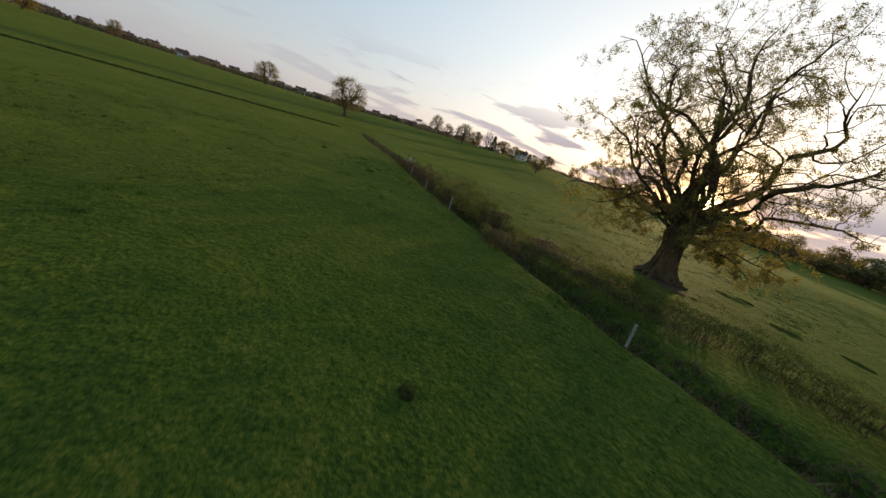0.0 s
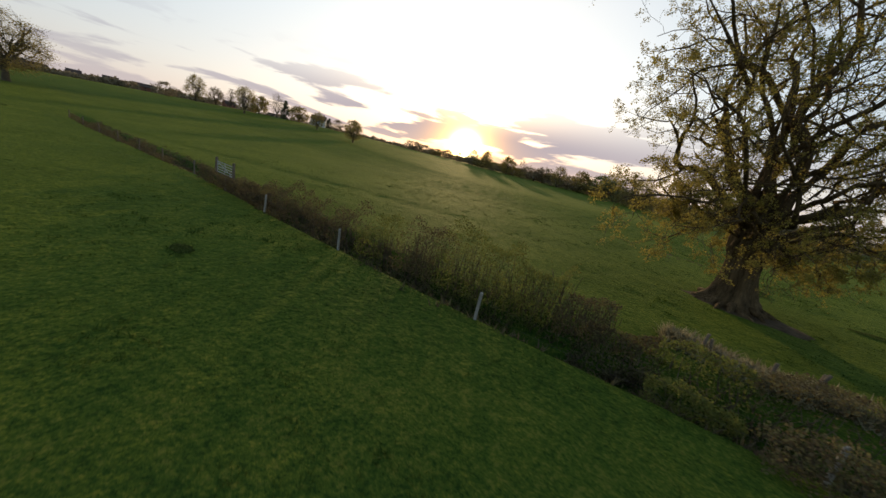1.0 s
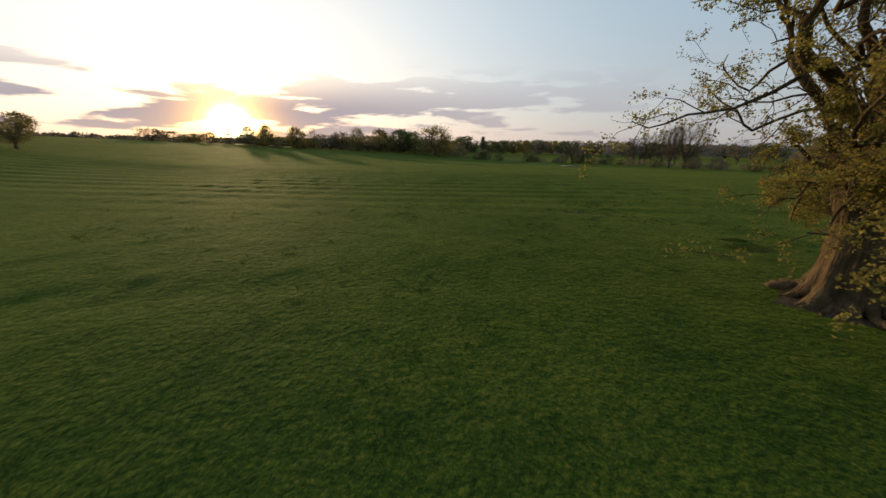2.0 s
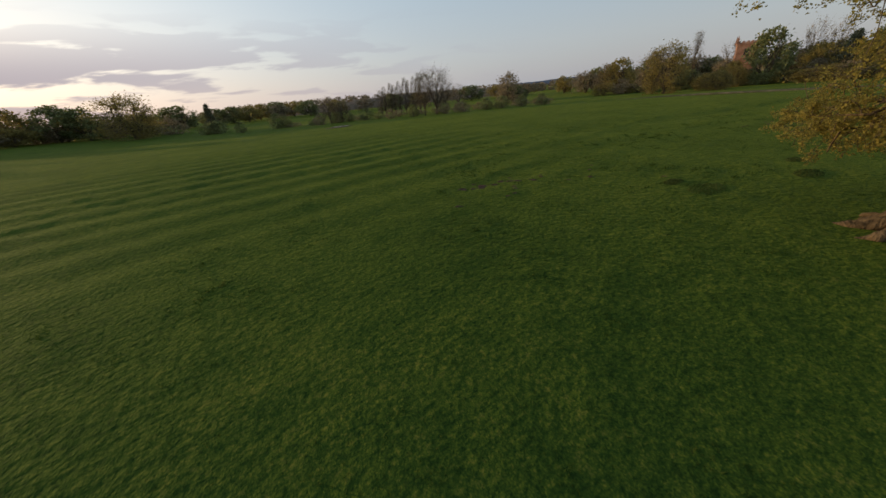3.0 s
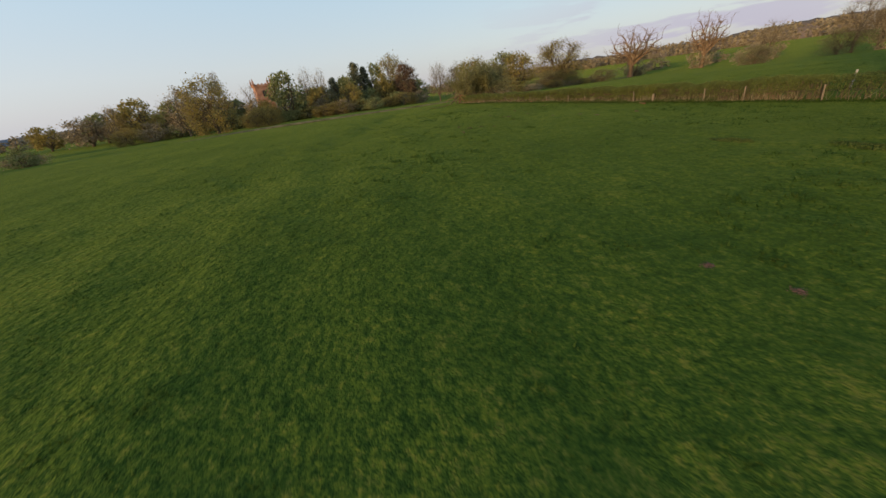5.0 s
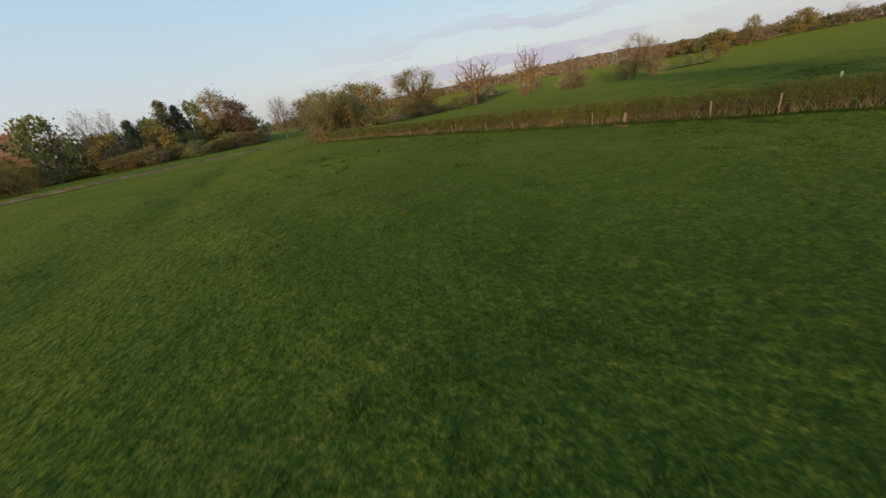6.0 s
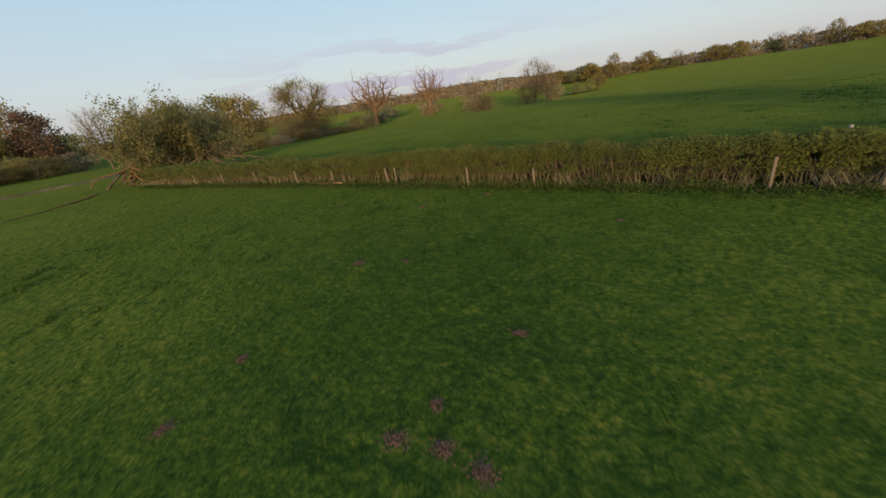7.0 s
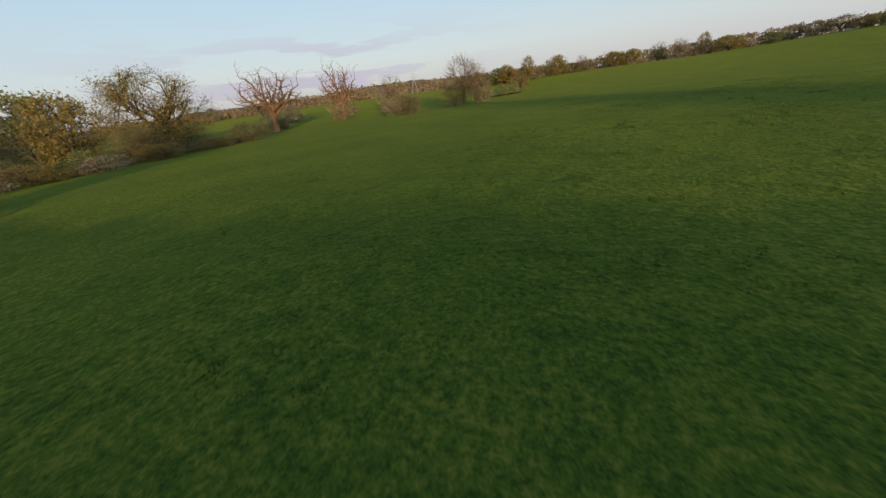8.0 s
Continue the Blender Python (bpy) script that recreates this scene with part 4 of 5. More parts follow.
# south-east: the stream side
for x, y, h, w, tpl in ((129, 9, 6.5, 8, T_osier), (137, 3, 8, 9, T_osier), (146, -4, 8.5, 10, T_osier), (133, -2.0, 3, 4.5, T_osier), (140, -24, 12.0, 13.5, T_airy), (134, -17, 4.5, 7, T_osier), (147, -31, 4.8, 8, T_osier), (139, -22, 5.0, 12, T_osier),
                        (131, -9, 2.6, 4, T_bush), (136, -37, 3.4, 7.5, T_osier), (166, -70, 17, 16.5, T_dead), (166, -104, 19, 12, T_dead), (168, -105, 8, 10, T_thorn), (182, -85, 6, 12, T_thorn), (176, -80, 4, 8, T_osier),
                        (126, -80, 5.4, 10, T_thorn), (122, -77, 4.6, 7, T_osier), (150, -116, 12.5, 9, T_open), (152, -118, 7, 11, T_thorn), (114, -100, 13.5, 8.5, T_open), (112, -106, 11.8, 6.5, T_open), (116, -98, 6.2, 8, T_osier), (109, -104, 6.5, 7.5, T_thorn),
                        (110, -134, 4, 4.5, T_bush), (107, -141, 4.6, 4.2, T_bush), (106, -151, 5.6, 6.4, T_airy), (218, -25, 9.5, 9, T_round), (216, -32, 11, 8, T_green), (206, -30, 8, 12, T_round), (196, -52, 6, 12, T_thorn), (210, -120, 7, 12, T_thorn), (186, -130, 6, 12, T_thorn)):
    place(tpl, x, y, h, w, group="stream-side trees")
# grey scrub along the stream bank
for k in range(11):
    rr = random.Random(990 + k)
    t = k / 10
    place((T_thorn, T_thorn, T_willow)[k % 3], 124 + 14 * t + rr.uniform(-1.5, 1.5), 6 - 44 * t + rr.uniform(-1.5, 1.5), rr.uniform(1.2, 2.2), rr.uniform(4.0, 6.0), group="stream-side trees")
# south edge of the far pasture
for x, y, h, w, tpl in ((128, -217, 9.5, 9.5, T_round), (116, -222, 12.2, 7.5, T_airy), (102, -244, 10.6, 11, T_round), (88, -266, 9.6, 8, T_open), (69, -278, 8.6, 11.5, T_round), (25, -317, 12, 12, T_open), (38, -316, 11.5, 12, T_open), (-72, -250, 9, 17, T_green), (-60, -262, 9, 15, T_round)):
    place(tpl, x, y, h, w, group="far tree line")
for k in range(38):
    rr = random.Random(300 + k)
    a = radians(160 + k * 1.75)
    d = (250, 285, 320, 330, 318, 300)[min(5, k // 7)] + rr.uniform(-10, 14)
    tpl = (T_brown, T_round, T_thorn, T_green, T_brown, T_thorn)[k % 6]
    place(tpl, 73 + d * math.sin(a), 12 + d * math.cos(a), rr.uniform(5.5, 8.5), rr.uniform(11, 17), group="far tree line")
place(T_airy, 14, -300, 12.2, 8, "lone leafy oak before the far tree line")
for tpl in TEMPLATES:
    for ob in (*tpl.children_recursive, tpl):
        bpy.data.objects.remove(ob)


# ---- far country: hills, woods ----
def hill_ring(name, a0, a1, dist, height, mat, label, seed):
    """A far wooded rise, seen between two bearings."""
    rng = np.random.default_rng(seed)
    n = 120
    a = np.radians(np.linspace(a0, a1, n))
    t = np.linspace(0, 1, n)
    h = height * np.sin(np.pi * t) ** 0.6 * (1 + 0.22 * smooth_noise(t * 100, seed, 22) + 0.06 * smooth_noise(t * 100, seed + 40, 3.1)) + height * 0.02 * rng.normal(size=n)
    V = []
    for k, (f, g) in enumerate(((0.0, -0.3), (0.12, 0.45), (0.3, 0.85), (0.5, 1.0), (1.0, 0.2))):
        d = dist * (1 + 0.35 * f)
        V.append(np.stack([60 + d * np.sin(a), 10 + d * np.cos(a), -6 + np.maximum(h * g, -8)], -1))
    idx = np.arange(5 * n).reshape(5, n)
    F = np.stack([idx[:-1, :-1], idx[:-1, 1:], idx[1:, 1:], idx[1:, :-1]], -1).reshape(-1, 4)
    ob = new(name, mesh_of(name, np.concatenate(V), F, mat, True))
    return tagged(ob, label, "hill", kind="structure")


hill_ring("backdrop_hill_east", 100, 176, 620, 34, "wood_hill", "long brown wooded ridge on the skyline", 3)
hill_ring("backdrop_hill_far", 36, 85, 1300, 27, "hazy_hill", "distant wooded hill with blue haze in its colour", 5)
hill_ring("backdrop_hill_west", -62, -20, 700, 8, "wood_hill", "low dark rise under the evening sun", 8)
hill_ring("backdrop_hill_south", 150, 215, 1500, 30, "hazy_hill", "distant hills beyond the pasture with blue haze in their colour", 9)
hill_ring("backdrop_hill_north", 0, 42, 330, 12.5, "wood_hill", "low wooded rise beyond the field", 12)


def far_woods():
    """Tree belts too far off to count: clumped crowns along bearings all round."""
    rng = np.random.default_rng(77)
    pts = []
    for a in np.arange(-180, 180, 0.55):
        if rng.uniform() < 0.06:
            continue
        d = 400 + 45 * float(smooth_noise(a, 3, 9.0)) + rng.uniform(0, 60)
        h = (9.5 + 3.5 * float(smooth_noise(a, 9, 6.0))) * (0.42 if -140 < a < -25 else 1.0)
        x, y = 60 + d * math.sin(radians(a)), 10 + d * math.cos(radians(a))
        n = 150
        q = rng.normal(size=(n, 3))
        q /= np.linalg.norm(q, axis=1, keepdims=True)
        pts.append(np.stack([x + q[:, 0] * 4.5, y + q[:, 1] * 4.5, gz(x, y) + h * 0.5 + q[:, 2] * h * 0.55], -1) + rng.normal(size=(n, 3)) * 0.5)
    v, f = leaf_chips(np.concatenate(pts), 1.65, rng)
    ob = new("far_woods", mesh_of("far_woods", v, f, "leaf_brown"))
    return tagged(ob, "distant belts of brown budding woodland", "woodland", kind="stuff")


far_woods()


# ---- buildings ----
def gable_house(wall_mat, w, d, h, roof_h, label):
    rng = random.Random(int(w * 10 + d))
    root = thing("house", 0, 0, 0, label, "house", "village houses")
    bm = bmesh.new()
    add_box(bm, -w / 2, -d / 2, -1.5, w / 2, d / 2, h)
    for s in (-1, 1):
        v = [bm.verts.new((s * w / 2, -d / 2, h)), bm.verts.new((s * w / 2, d / 2, h)), bm.verts.new((s * w / 2, 0, h + roof_h))]
        bm.faces.new(v if s > 0 else v[::-1])
    part("wall", bm_mesh("wall", bm, wall_mat), root)
    bm = bmesh.new()
    for s in (-1, 1):
        e, k = s * (d / 2 + 0.35), roof_h * 0.35 / (d / 2)
        a = [(-w / 2 - 0.3, e, h - k), (w / 2 + 0.3, e, h - k), (w / 2 + 0.3, 0, h + roof_h), (-w / 2 - 0.3, 0, h + roof_h)]
        lo = [bm.verts.new(p) for p in a]
        hi = [bm.verts.new((p[0], p[1], p[2] + 0.18)) for p in a]
        bm.faces.new(hi if s < 0 else hi[::-1])
        bm.faces.new(lo[::-1] if s < 0 else lo)
        for i in range(4):
            bm.faces.new((lo[i], lo[(i + 1) % 4], hi[(i + 1) % 4], hi[i]))
    roof = part("roof", bm_mesh("roof", bm, "tile"), root)
    bm = bmesh.new()
    add_box(bm, w * 0.3, -0.4, h + roof_h * 0.5, w * 0.3 + 0.8, 0.4, h + roof_h + 1.1)
    add_box(bm, w * 0.3 + 0.1, -0.15, h + roof_h + 1.1, w * 0.3 + 0.35, 0.12, h + roof_h + 1.5)
    part("chimney", bm_mesh("chimney", bm, "brick"), roof)
    for s in (-1, 1):
        for row in range(2):
            for c in range(3):
                x, z = (c - 1) * w * 0.3, 0.9 + row * h * 0.48
                bm = bmesh.new()
                add_box(bm, x - 0.55, s * (d / 2 + 0.03) - 0.02, z, x + 0.55, s * (d / 2 + 0.03) + 0.02, z + 1.2)
                part("window", bm_mesh("window", bm, "glass"), root)
    return root


H_brick = gable_house("brick", 9, 7, 5, 2.6, "brick house with a dark tiled roof")
H_white = gable_house("render", 10, 7, 5, 2.8, "white rendered house with a tiled roof")
H_long = gable_house("brick", 16, 7.5, 4.6, 2.6, "long brick terrace with a tiled roof")
for k in range(26):
    rr = random.Random(900 + k)
    a = radians(-132 + k * 2.75)
    d = 420 + rr.uniform(-15, 50)
    x, y = 45 + d * math.sin(a), -10 + d * math.cos(a)
    tpl = (H_brick, H_long, H_brick, H_white, H_long)[k % 5]
    copy_thing(tpl, pose(x, y, gz(x, y) - 1.2, 0, 0, -math.degrees(a) + rr.uniform(-25, 25)))
copy_thing(H_white, pose(-213, 133, gz(-213, 133), 0, 0, 50))
for k in range(9):
    rr = random.Random(950 + k)
    a = radians(-30 + k * 2.0)
    x, y = 13 + 330 * math.sin(a), 10 + 330 * math.cos(a)
    copy_thing((H_brick, H_white)[k % 2], pose(x, y, gz(x, y) - 1.5, 0, 0, rr.uniform(0, 180)))
for tpl in (H_brick, H_white, H_long):
    for ob in (*tpl.children_recursive, tpl):
        bpy.data.objects.remove(ob)


def church_tower(x, y):
    z = gz(x, y)
    root = thing("church_tower", x, y, z, "square red sandstone church tower with battlements and pinnacles", "church", turn=22)
    bm = bmesh.new()
    add_box(bm, -3.6, -3.6, -1, 3.6, 3.6, 6)
    add_box(bm, -3.4, -3.4, 6, 3.4, 3.4, 15.4)
    add_box(bm, -3.7, -3.7, 10.2, 3.7, 3.7, 10.5)
    add_box(bm, -3.7, -3.7, 15.4, 3.7, 3.7, 15.8)
    part("tower_wall", bm_mesh("tower_wall", bm, "stone"), root)
    for s in range(4):
        turn = Matrix.Rotation(s * math.pi / 2, 4, "Z")
        bm = bmesh.new()
        for k in range(5):
            add_box(bm, -3.5 + k * 1.5, -3.7, 15.8, -2.7 + k * 1.5, -3.3, 16.7, turn)
        add_box(bm, -2.7, -3.68, 15.8, 2.7, -3.35, 16.15, turn)
        part("battlement", bm_mesh("battlement", bm, "stone"), root)
        bm = bmesh.new()
        add_box(bm, -3.95, -3.95, 15.8, -3.25, -3.25, 17.4, turn)
        bmesh.ops.create_cone(bm, cap_ends=True, segments=4, radius1=0.5, radius2=0.03, depth=1.6, matrix=turn @ pose(-3.6, -3.6, 18.2, 0, 0, 45))
        part("pinnacle", bm_mesh("pinnacle", bm, "stone"), root)
        bm = bmesh.new()
        for c in (-0.75, 0.05):
            add_box(bm, c, -3.45, 11.4, c + 0.7, -3.36, 13.8, turn)
        part("belfry_opening", bm_mesh("belfry_opening", bm, "glass"), root, "dark louvred belfry opening")
    return root


church_tower(215, 82)


def silo(x, y, r, h):
    root = thing("storage_silo", x, y, gz(x, y), "pale cylindrical storage silo beyond the trees", "silo", "silos")
    a = np.arange(24) * 2 * np.pi / 24
    prof = ((r, -1), (r, h), (r * 0.96, h + 0.2), (r * 0.4, h + 0.5), (0.05, h + 0.6))
    V = np.concatenate([np.stack([q * np.cos(a), q * np.sin(a), np.full(24, z)], -1) for q, z in prof])
    i = np.arange(4)[:, None] * 24 + np.arange(24)
    j = np.arange(4)[:, None] * 24 + (np.arange(24) + 1) % 24
    part("shell", mesh_of("shell", V, np.stack([i, j, j + 24, i + 24], -1).reshape(-1, 4), "silo"), root)
    bm = bmesh.new()
    add_box(bm, -0.6, -r - 0.5, 0, 0.6, -r + 0.1, h + 0.6)
    part("ladder_cage", bm_mesh("ladder_cage", bm, "gate"), root)


for k, a in enumerate((-158.2, -157.1, -156.1)):
    silo(73 + 450 * math.sin(radians(a)), 12 + 450 * math.cos(radians(a)), 4.3, 9.6 - k * 0.3)


def pylon(x, y, h, turn):
    root = thing("pylon", x, y, gz(x, y), "grey steel lattice electricity pylon", "pylon", "pylons", turn=turn)
    lines = []
    for sx in (-1, 1):
        for sy in (-1, 1):
            lines.append((np.array([(sx * 3, sy * 3, 0), (sx * 1, sy * 1, h * 0.6), (0, 0, h)], float), np.array([0.12, 0.1, 0.06])))
    for k in range(6):
        z0, z1 = h * k / 9, h * (k + 1) / 9
        w0, w1 = 3 - 2 * min(1, z0 / (h * 0.6)), 3 - 2 * min(1, z1 / (h * 0.6))
        for sy in (-1, 1):
            lines.append((np.array([(-w0, sy * w0, z0), (w1, sy * w1, z1)]), np.array([0.06, 0.06])))
            lines.append((np.array([(sy * w0, -w0, z0), (sy * w1, w1, z1)]), np.array([0.06, 0.06])))
    v, f = tubes(lines, 4)
    part("lattice", mesh_of("lattice", v, f, "gate"), root)
    arms = [(np.array([(-s, 0, h * q), (s, 0, h * q)], float), np.array([0.09, 0.09])) for s, q in ((4.5, 0.66), (5.5, 0.78), (4, 0.9))]
    v, f = tubes(arms, 4)
    part("cross_arms", mesh_of("cross_arms", v, f, "gate"), root)


pylon(250, -330, 19, 20)
pylon(75, -520, 20, 40)


# ---- hedges, ditch side and fences ----
def hedge_length(x0, x1, width, height, leaf_n, leaf_mat, label, seed, stem_n=60, stem_mat="straw", offset=-1.1, ragged=0.2, bare=0.45):
    """One run of hedge along the north post line, with its stems showing at the foot."""
    rng = np.random.default_rng(seed)
    xm = (x0 + x1) / 2
    ym = float(north_line(xm)) + offset
    zm = gz(xm, ym)
    root = thing("hedge", xm, ym, zm, label, "hedge", "hedge runs")
    x = rng.uniform(x0, x1, leaf_n)
    # clumped, uneven box section with a fuller shell
    u = rng.uniform(0, 1, leaf_n)
    side = np.where(u < 0.42, -1, np.where(u < 0.66, 1, 0))
    lump = 1 + ragged * smooth_noise(x, seed * 3.1, 1.7) + 0.6 * ragged * smooth_noise(x, seed + 50, 0.6)
    top = height * lump
    yy = np.where(side == 0, rng.uniform(-1, 1, leaf_n), side * rng.uniform(0.72, 1.08, leaf_n)) * width / 2 * (1 + 0.5 * ragged * smooth_noise(x, seed + 90, 1.1))
    zz = np.where(side == 0, top * rng.uniform(0.86, 1.05, leaf_n), top * (bare + (1.0 - bare) * rng.uniform(0, 1, leaf_n) ** 0.8))
    zz = zz - 0.12 * top * (np.abs(yy) / (width / 2)) ** 4
    gy_ = north_line(x) + offset + yy
    P = np.stack([x - xm, gy_ - ym, land(x, gy_, False) + zz - zm], -1)
    hole = smooth_noise(x, zz * 3 + seed, 0.5) > (0.55 - 0.5 * ragged)
    P = P[~hole | (side == 0)]
    v, f = leaf_cards(P, 0.075 if leaf_n < 15000 else 0.050, rng, 0.85, 0.15)
    part("foliage", mesh_of("foliage", v, f, leaf_mat), root, "dense small leaves", "stuff")
    # stems and inner twigs
    lines = []
    for k in range(int(stem_n * 2.2)):
        sx = rng.uniform(x0, x1)
        sy = rng.uniform(-0.35, 0.35) * width
        z0 = gz(sx, float(north_line(sx)) + offset + sy)
        a = (sx - xm, float(north_line(sx)) + offset + sy - ym, z0 - zm - 0.05)
        b = (a[0] + rng.normal() * 0.2, a[1] + rng.normal() * 0.25, a[2] + height * rng.uniform(0.6, 0.95))
        lines.append((wander(rng, a, b, 4, 0.25), np.linspace(0.022, 0.008, 5)))
    v, f = tubes(lines, 3)
    part("stem_thicket", mesh_of("stem_thicket", v, f, "twig"), root, "brown woody stems", "stuff")
    lines = []
    for k in range(stem_n):
        sx = rng.uniform(x0, x1)
        sy = width * rng.uniform(0.42, 0.75)
        py = float(north_line(sx)) + offset + sy
        a = np.array((sx - xm, py - ym, gz(sx, py) - zm))
        d = np.array((rng.normal() * 0.35, rng.normal() * 0.12 - 0.08, 1.0)) * rng.uniform(0.3, 1.0) ** 1.3 * height * 0.46
        lines.append((wander(rng, a, a + d, 3, 0.15), np.array([0.011, 0.010, 0.008, 0.004])))
    if stem_n:
        v, f = tubes(lines, 3)
        part("dry_undergrowth", mesh_of("dry_undergrowth", v, f, stem_mat), root, "pale dry cut stems", "stuff")
    return root


# clipped hedge in the east, with the break by the split stump
x = 36.5
k = 0
while x < 98:
    x1 = min(x + 5.2, 58.4) if x < 58.4 else x + 5.2
    dense = (6000 if x < 46 else 20000) if x < 58 else (33000 if 59 < x < 80 else 8000)
    hedge_length(x, x1 - 0.05, 1.7, 1.24, dense, "hedge_leaf", "clipped hawthorn hedge with dry stems at its foot", 400 + k, (170 if 47 < x < 66 else 110) if x > 45 else 30, ragged=0.15, bare=0.36)
    x = x1 if abs(x1 - 58.4) > 0.01 else 59.2
    k += 1
hedge_length(58.2, 59.4, 1.6, 1.16, 8000, "hedge_leaf", "low gap in the hawthorn hedge filled with brush", 470, 30, ragged=0.18, bare=0.3)
# loose hedge in the west, from the gate to the thin stretch by the oak
for k, (x0, x1, h, n, mat) in enumerate(((-2.8, 0.4, 0.95, 1800, "bramble"), (0.4, 2.6, 1.1, 1800, "bramble"), (2.6, 5.2, 1.5, 2100, "bramble"), (5.2, 8.6, 1.85, 2500, "bramble"), (8.6, 10.8, 1.5, 1300, "bramble"), (11.2, 13.8, 1.95, 1500, "bramble"),
                                         (14.4, 16.2, 1.7, 1300, "hedge_leaf"), (16.8, 19.2, 2.0, 1900, "bramble"), (19.2, 22.4, 2.25, 3000, "hedge_leaf"), (22.4, 24.6, 2.0, 2000, "hedge_leaf"), (24.6, 26.4, 1.4, 1300, "bramble"),
                                         (34.6, 36.5, 1.2, 1200, "hedge_leaf"))):
    hedge_length(x0, x1, 1.9, h, int(n * 2.2), mat, "overgrown hedge of brown twigs and young leaves beside the ditch", 500 + k, 30, "twig", -0.7, 0.42, 0.12)
for k, x0 in enumerate((33.5, 37.5)):
    hedge_length(x0, x0 + 4.0, (3.0, 3.2)[k], (1.35, 1.0)[k], 4200, "hedge_leaf", "broad overgrown thicket between ditch and hedge", 580 + k, 20, "twig", (-2.4, -3.0)[k], 0.36, 0.1)
for k in range(7):
    x0 = -46 + k * 5.3
    hedge_length(x0, x0 + 5.0, 1.0, 0.55 + 0.45 * (k % 3 == 2) + 0.15 * (k % 2), 1300, "bramble", "low thin hedge of bare brown twigs", 540 + k, 25, "straw", -0.6, 0.4, 0.1)


for k, (x0, x1, h) in enumerate(((25.6, 28.0, 0.75), (28.0, 30.6, 0.95), (30.6, 33.4, 0.85))):
    hedge_length(x0, x1, (2.2, 2.8, 4.4)[k], h, 5000, ("bramble", "hedge_leaf", "bramble")[k], "low brown bramble growth between ditch and dry grass", 600 + k, 26, "straw", (-1.4, -2.3, -3.2)[k], 0.4, 0.05)


def fence_post(x, y, h, lean_x=0.0, lean_y=0.0, r=0.055, label="weathered round timber fence post", group="fence posts", name="fence_post", mat="post"):
    z = gz(x, y)
    rng = np.random.default_rng(int(abs(x * 131 + y * 17)) + 3)
    pts = np.array([(0, 0, -0.3), (0, 0, 0.0), (0, 0, h * 0.5), (0, 0, h - 0.03), (0, 0, h), (0, 0, h + 0.004)])
    pts[:, 0] += lean_x * np.maximum(pts[:, 2], 0) + 0.01 * rng.normal()
    pts[:, 1] += lean_y * np.maximum(pts[:, 2], 0)
    v, f = tubes([(pts, r * np.array([1.05, 1.05, 1.0, 0.97, 0.86, 0.02]))], 10, 0.05, rng)
    ob = new(name, mesh_of(name, v, f, mat, False))
    ob.location = (x, y, z)
    return tagged(ob, label, "post", group)


def wire(points, label="rusty plain fence wire strung between posts"):
    strand = []
    for a, b in zip(points, points[1:]):
        t = np.linspace(0, 1, 7)[:-1, None]
        p = np.array(a) + (np.array(b) - np.array(a)) * t
        p[:, 2] -= 0.05 * np.sin(np.pi * t[:, 0])
        strand.append(p)
    strand = np.concatenate([*strand, [points[-1]]])
    v, f = tubes([(strand, np.full(len(strand), 0.0032))], 4)
    return tagged(new("fence_wire", mesh_of("fence_wire", v, f, "wire")), label, "wire", "fence wires")


# south fence, posts about 8 m apart
south_x = [-45, -38, -31, -24, -17.5, -11.5, -5.1, 1.0, 7.1, 14.3, 22.5, 31.9, 42.0, 49.5, 57.0, 64.5, 72.5, 80.6, 89]
tops = {0.40: [], 0.85: []}
for k, px in enumerate(south_x):
    rr = random.Random(60 + k)
    py = float(south_line(px))
    lx, ly = rr.uniform(-0.05, 0.05), rr.uniform(-0.06, 0.03)
    # posts east of x = 5 take the paler colour that stands for light
    fence_post(px, py, 1.12 if px < 55 else 0.9, lx, ly, 0.06, "weathered grey timber post of the wire fence along the ditch", mat="lit_post" if px > 5 else "post")
    for h in tops:
        tops[h].append((px + lx * h, py + ly * h - 0.06, gz(px, py) + h))
for h in tops:
    wire(tops[h])
# north posts: those by the hedge foot, leaning each its own way
north = ((72.81, 0.95, 0.10), (72.35, 1.0, -0.05), (68.58, 0.95, 0.02), (65.82, 0.85, 0.06), (59.26, 1.1, 0.02), (57.2, 0.8, -0.06), (52.87, 1.15, 0.05), (50.2, 1.2, 0.0),
         (76.4, 0.9, -0.03), (79.2, 0.95, 0.05), (83.0, 1.0, -0.08), (86.5, 0.9, 0.04), (90.0, 0.95, 0.08), (46.1, 1.1, 0.03), (42.0, 1.1, -0.05))
for k, (px, h, lean) in enumerate(north):
    fence_post(px, float(north_line(px)) + 0.06, h * 0.8, lean, 0.04, 0.042 if k != 5 else 0.11, "split grey timber post at the foot of the hedge", "hedge posts")
wire([(px, float(north_line(px)) + 0.10, gz(px, float(north_line(px))) + 0.6) for px in sorted(p[0] for p in north)])
for px, py, h, lean in ((29.2, 6.6, 0.9, 0.1), (29.5, 6.8, 0.7, -0.1), (31.3, 6.7, 0.8, 0.05), (32.4, 7.1, 0.95, 0.3), (32.6, 7.5, 0.8, 0.1)):
    fence_post(px, py, h, lean, 0.05, 0.06, "old grey split stake in dry grass", "old stakes")
# thin wire fence along the west ditch
for k in range(9):
    t = k / 8
    fence_post(-39 - 9 * t, -50 + 38 * t, 1.1, 0.02, 0, 0.05, "thin grey fence post on the west bank", "bank posts")


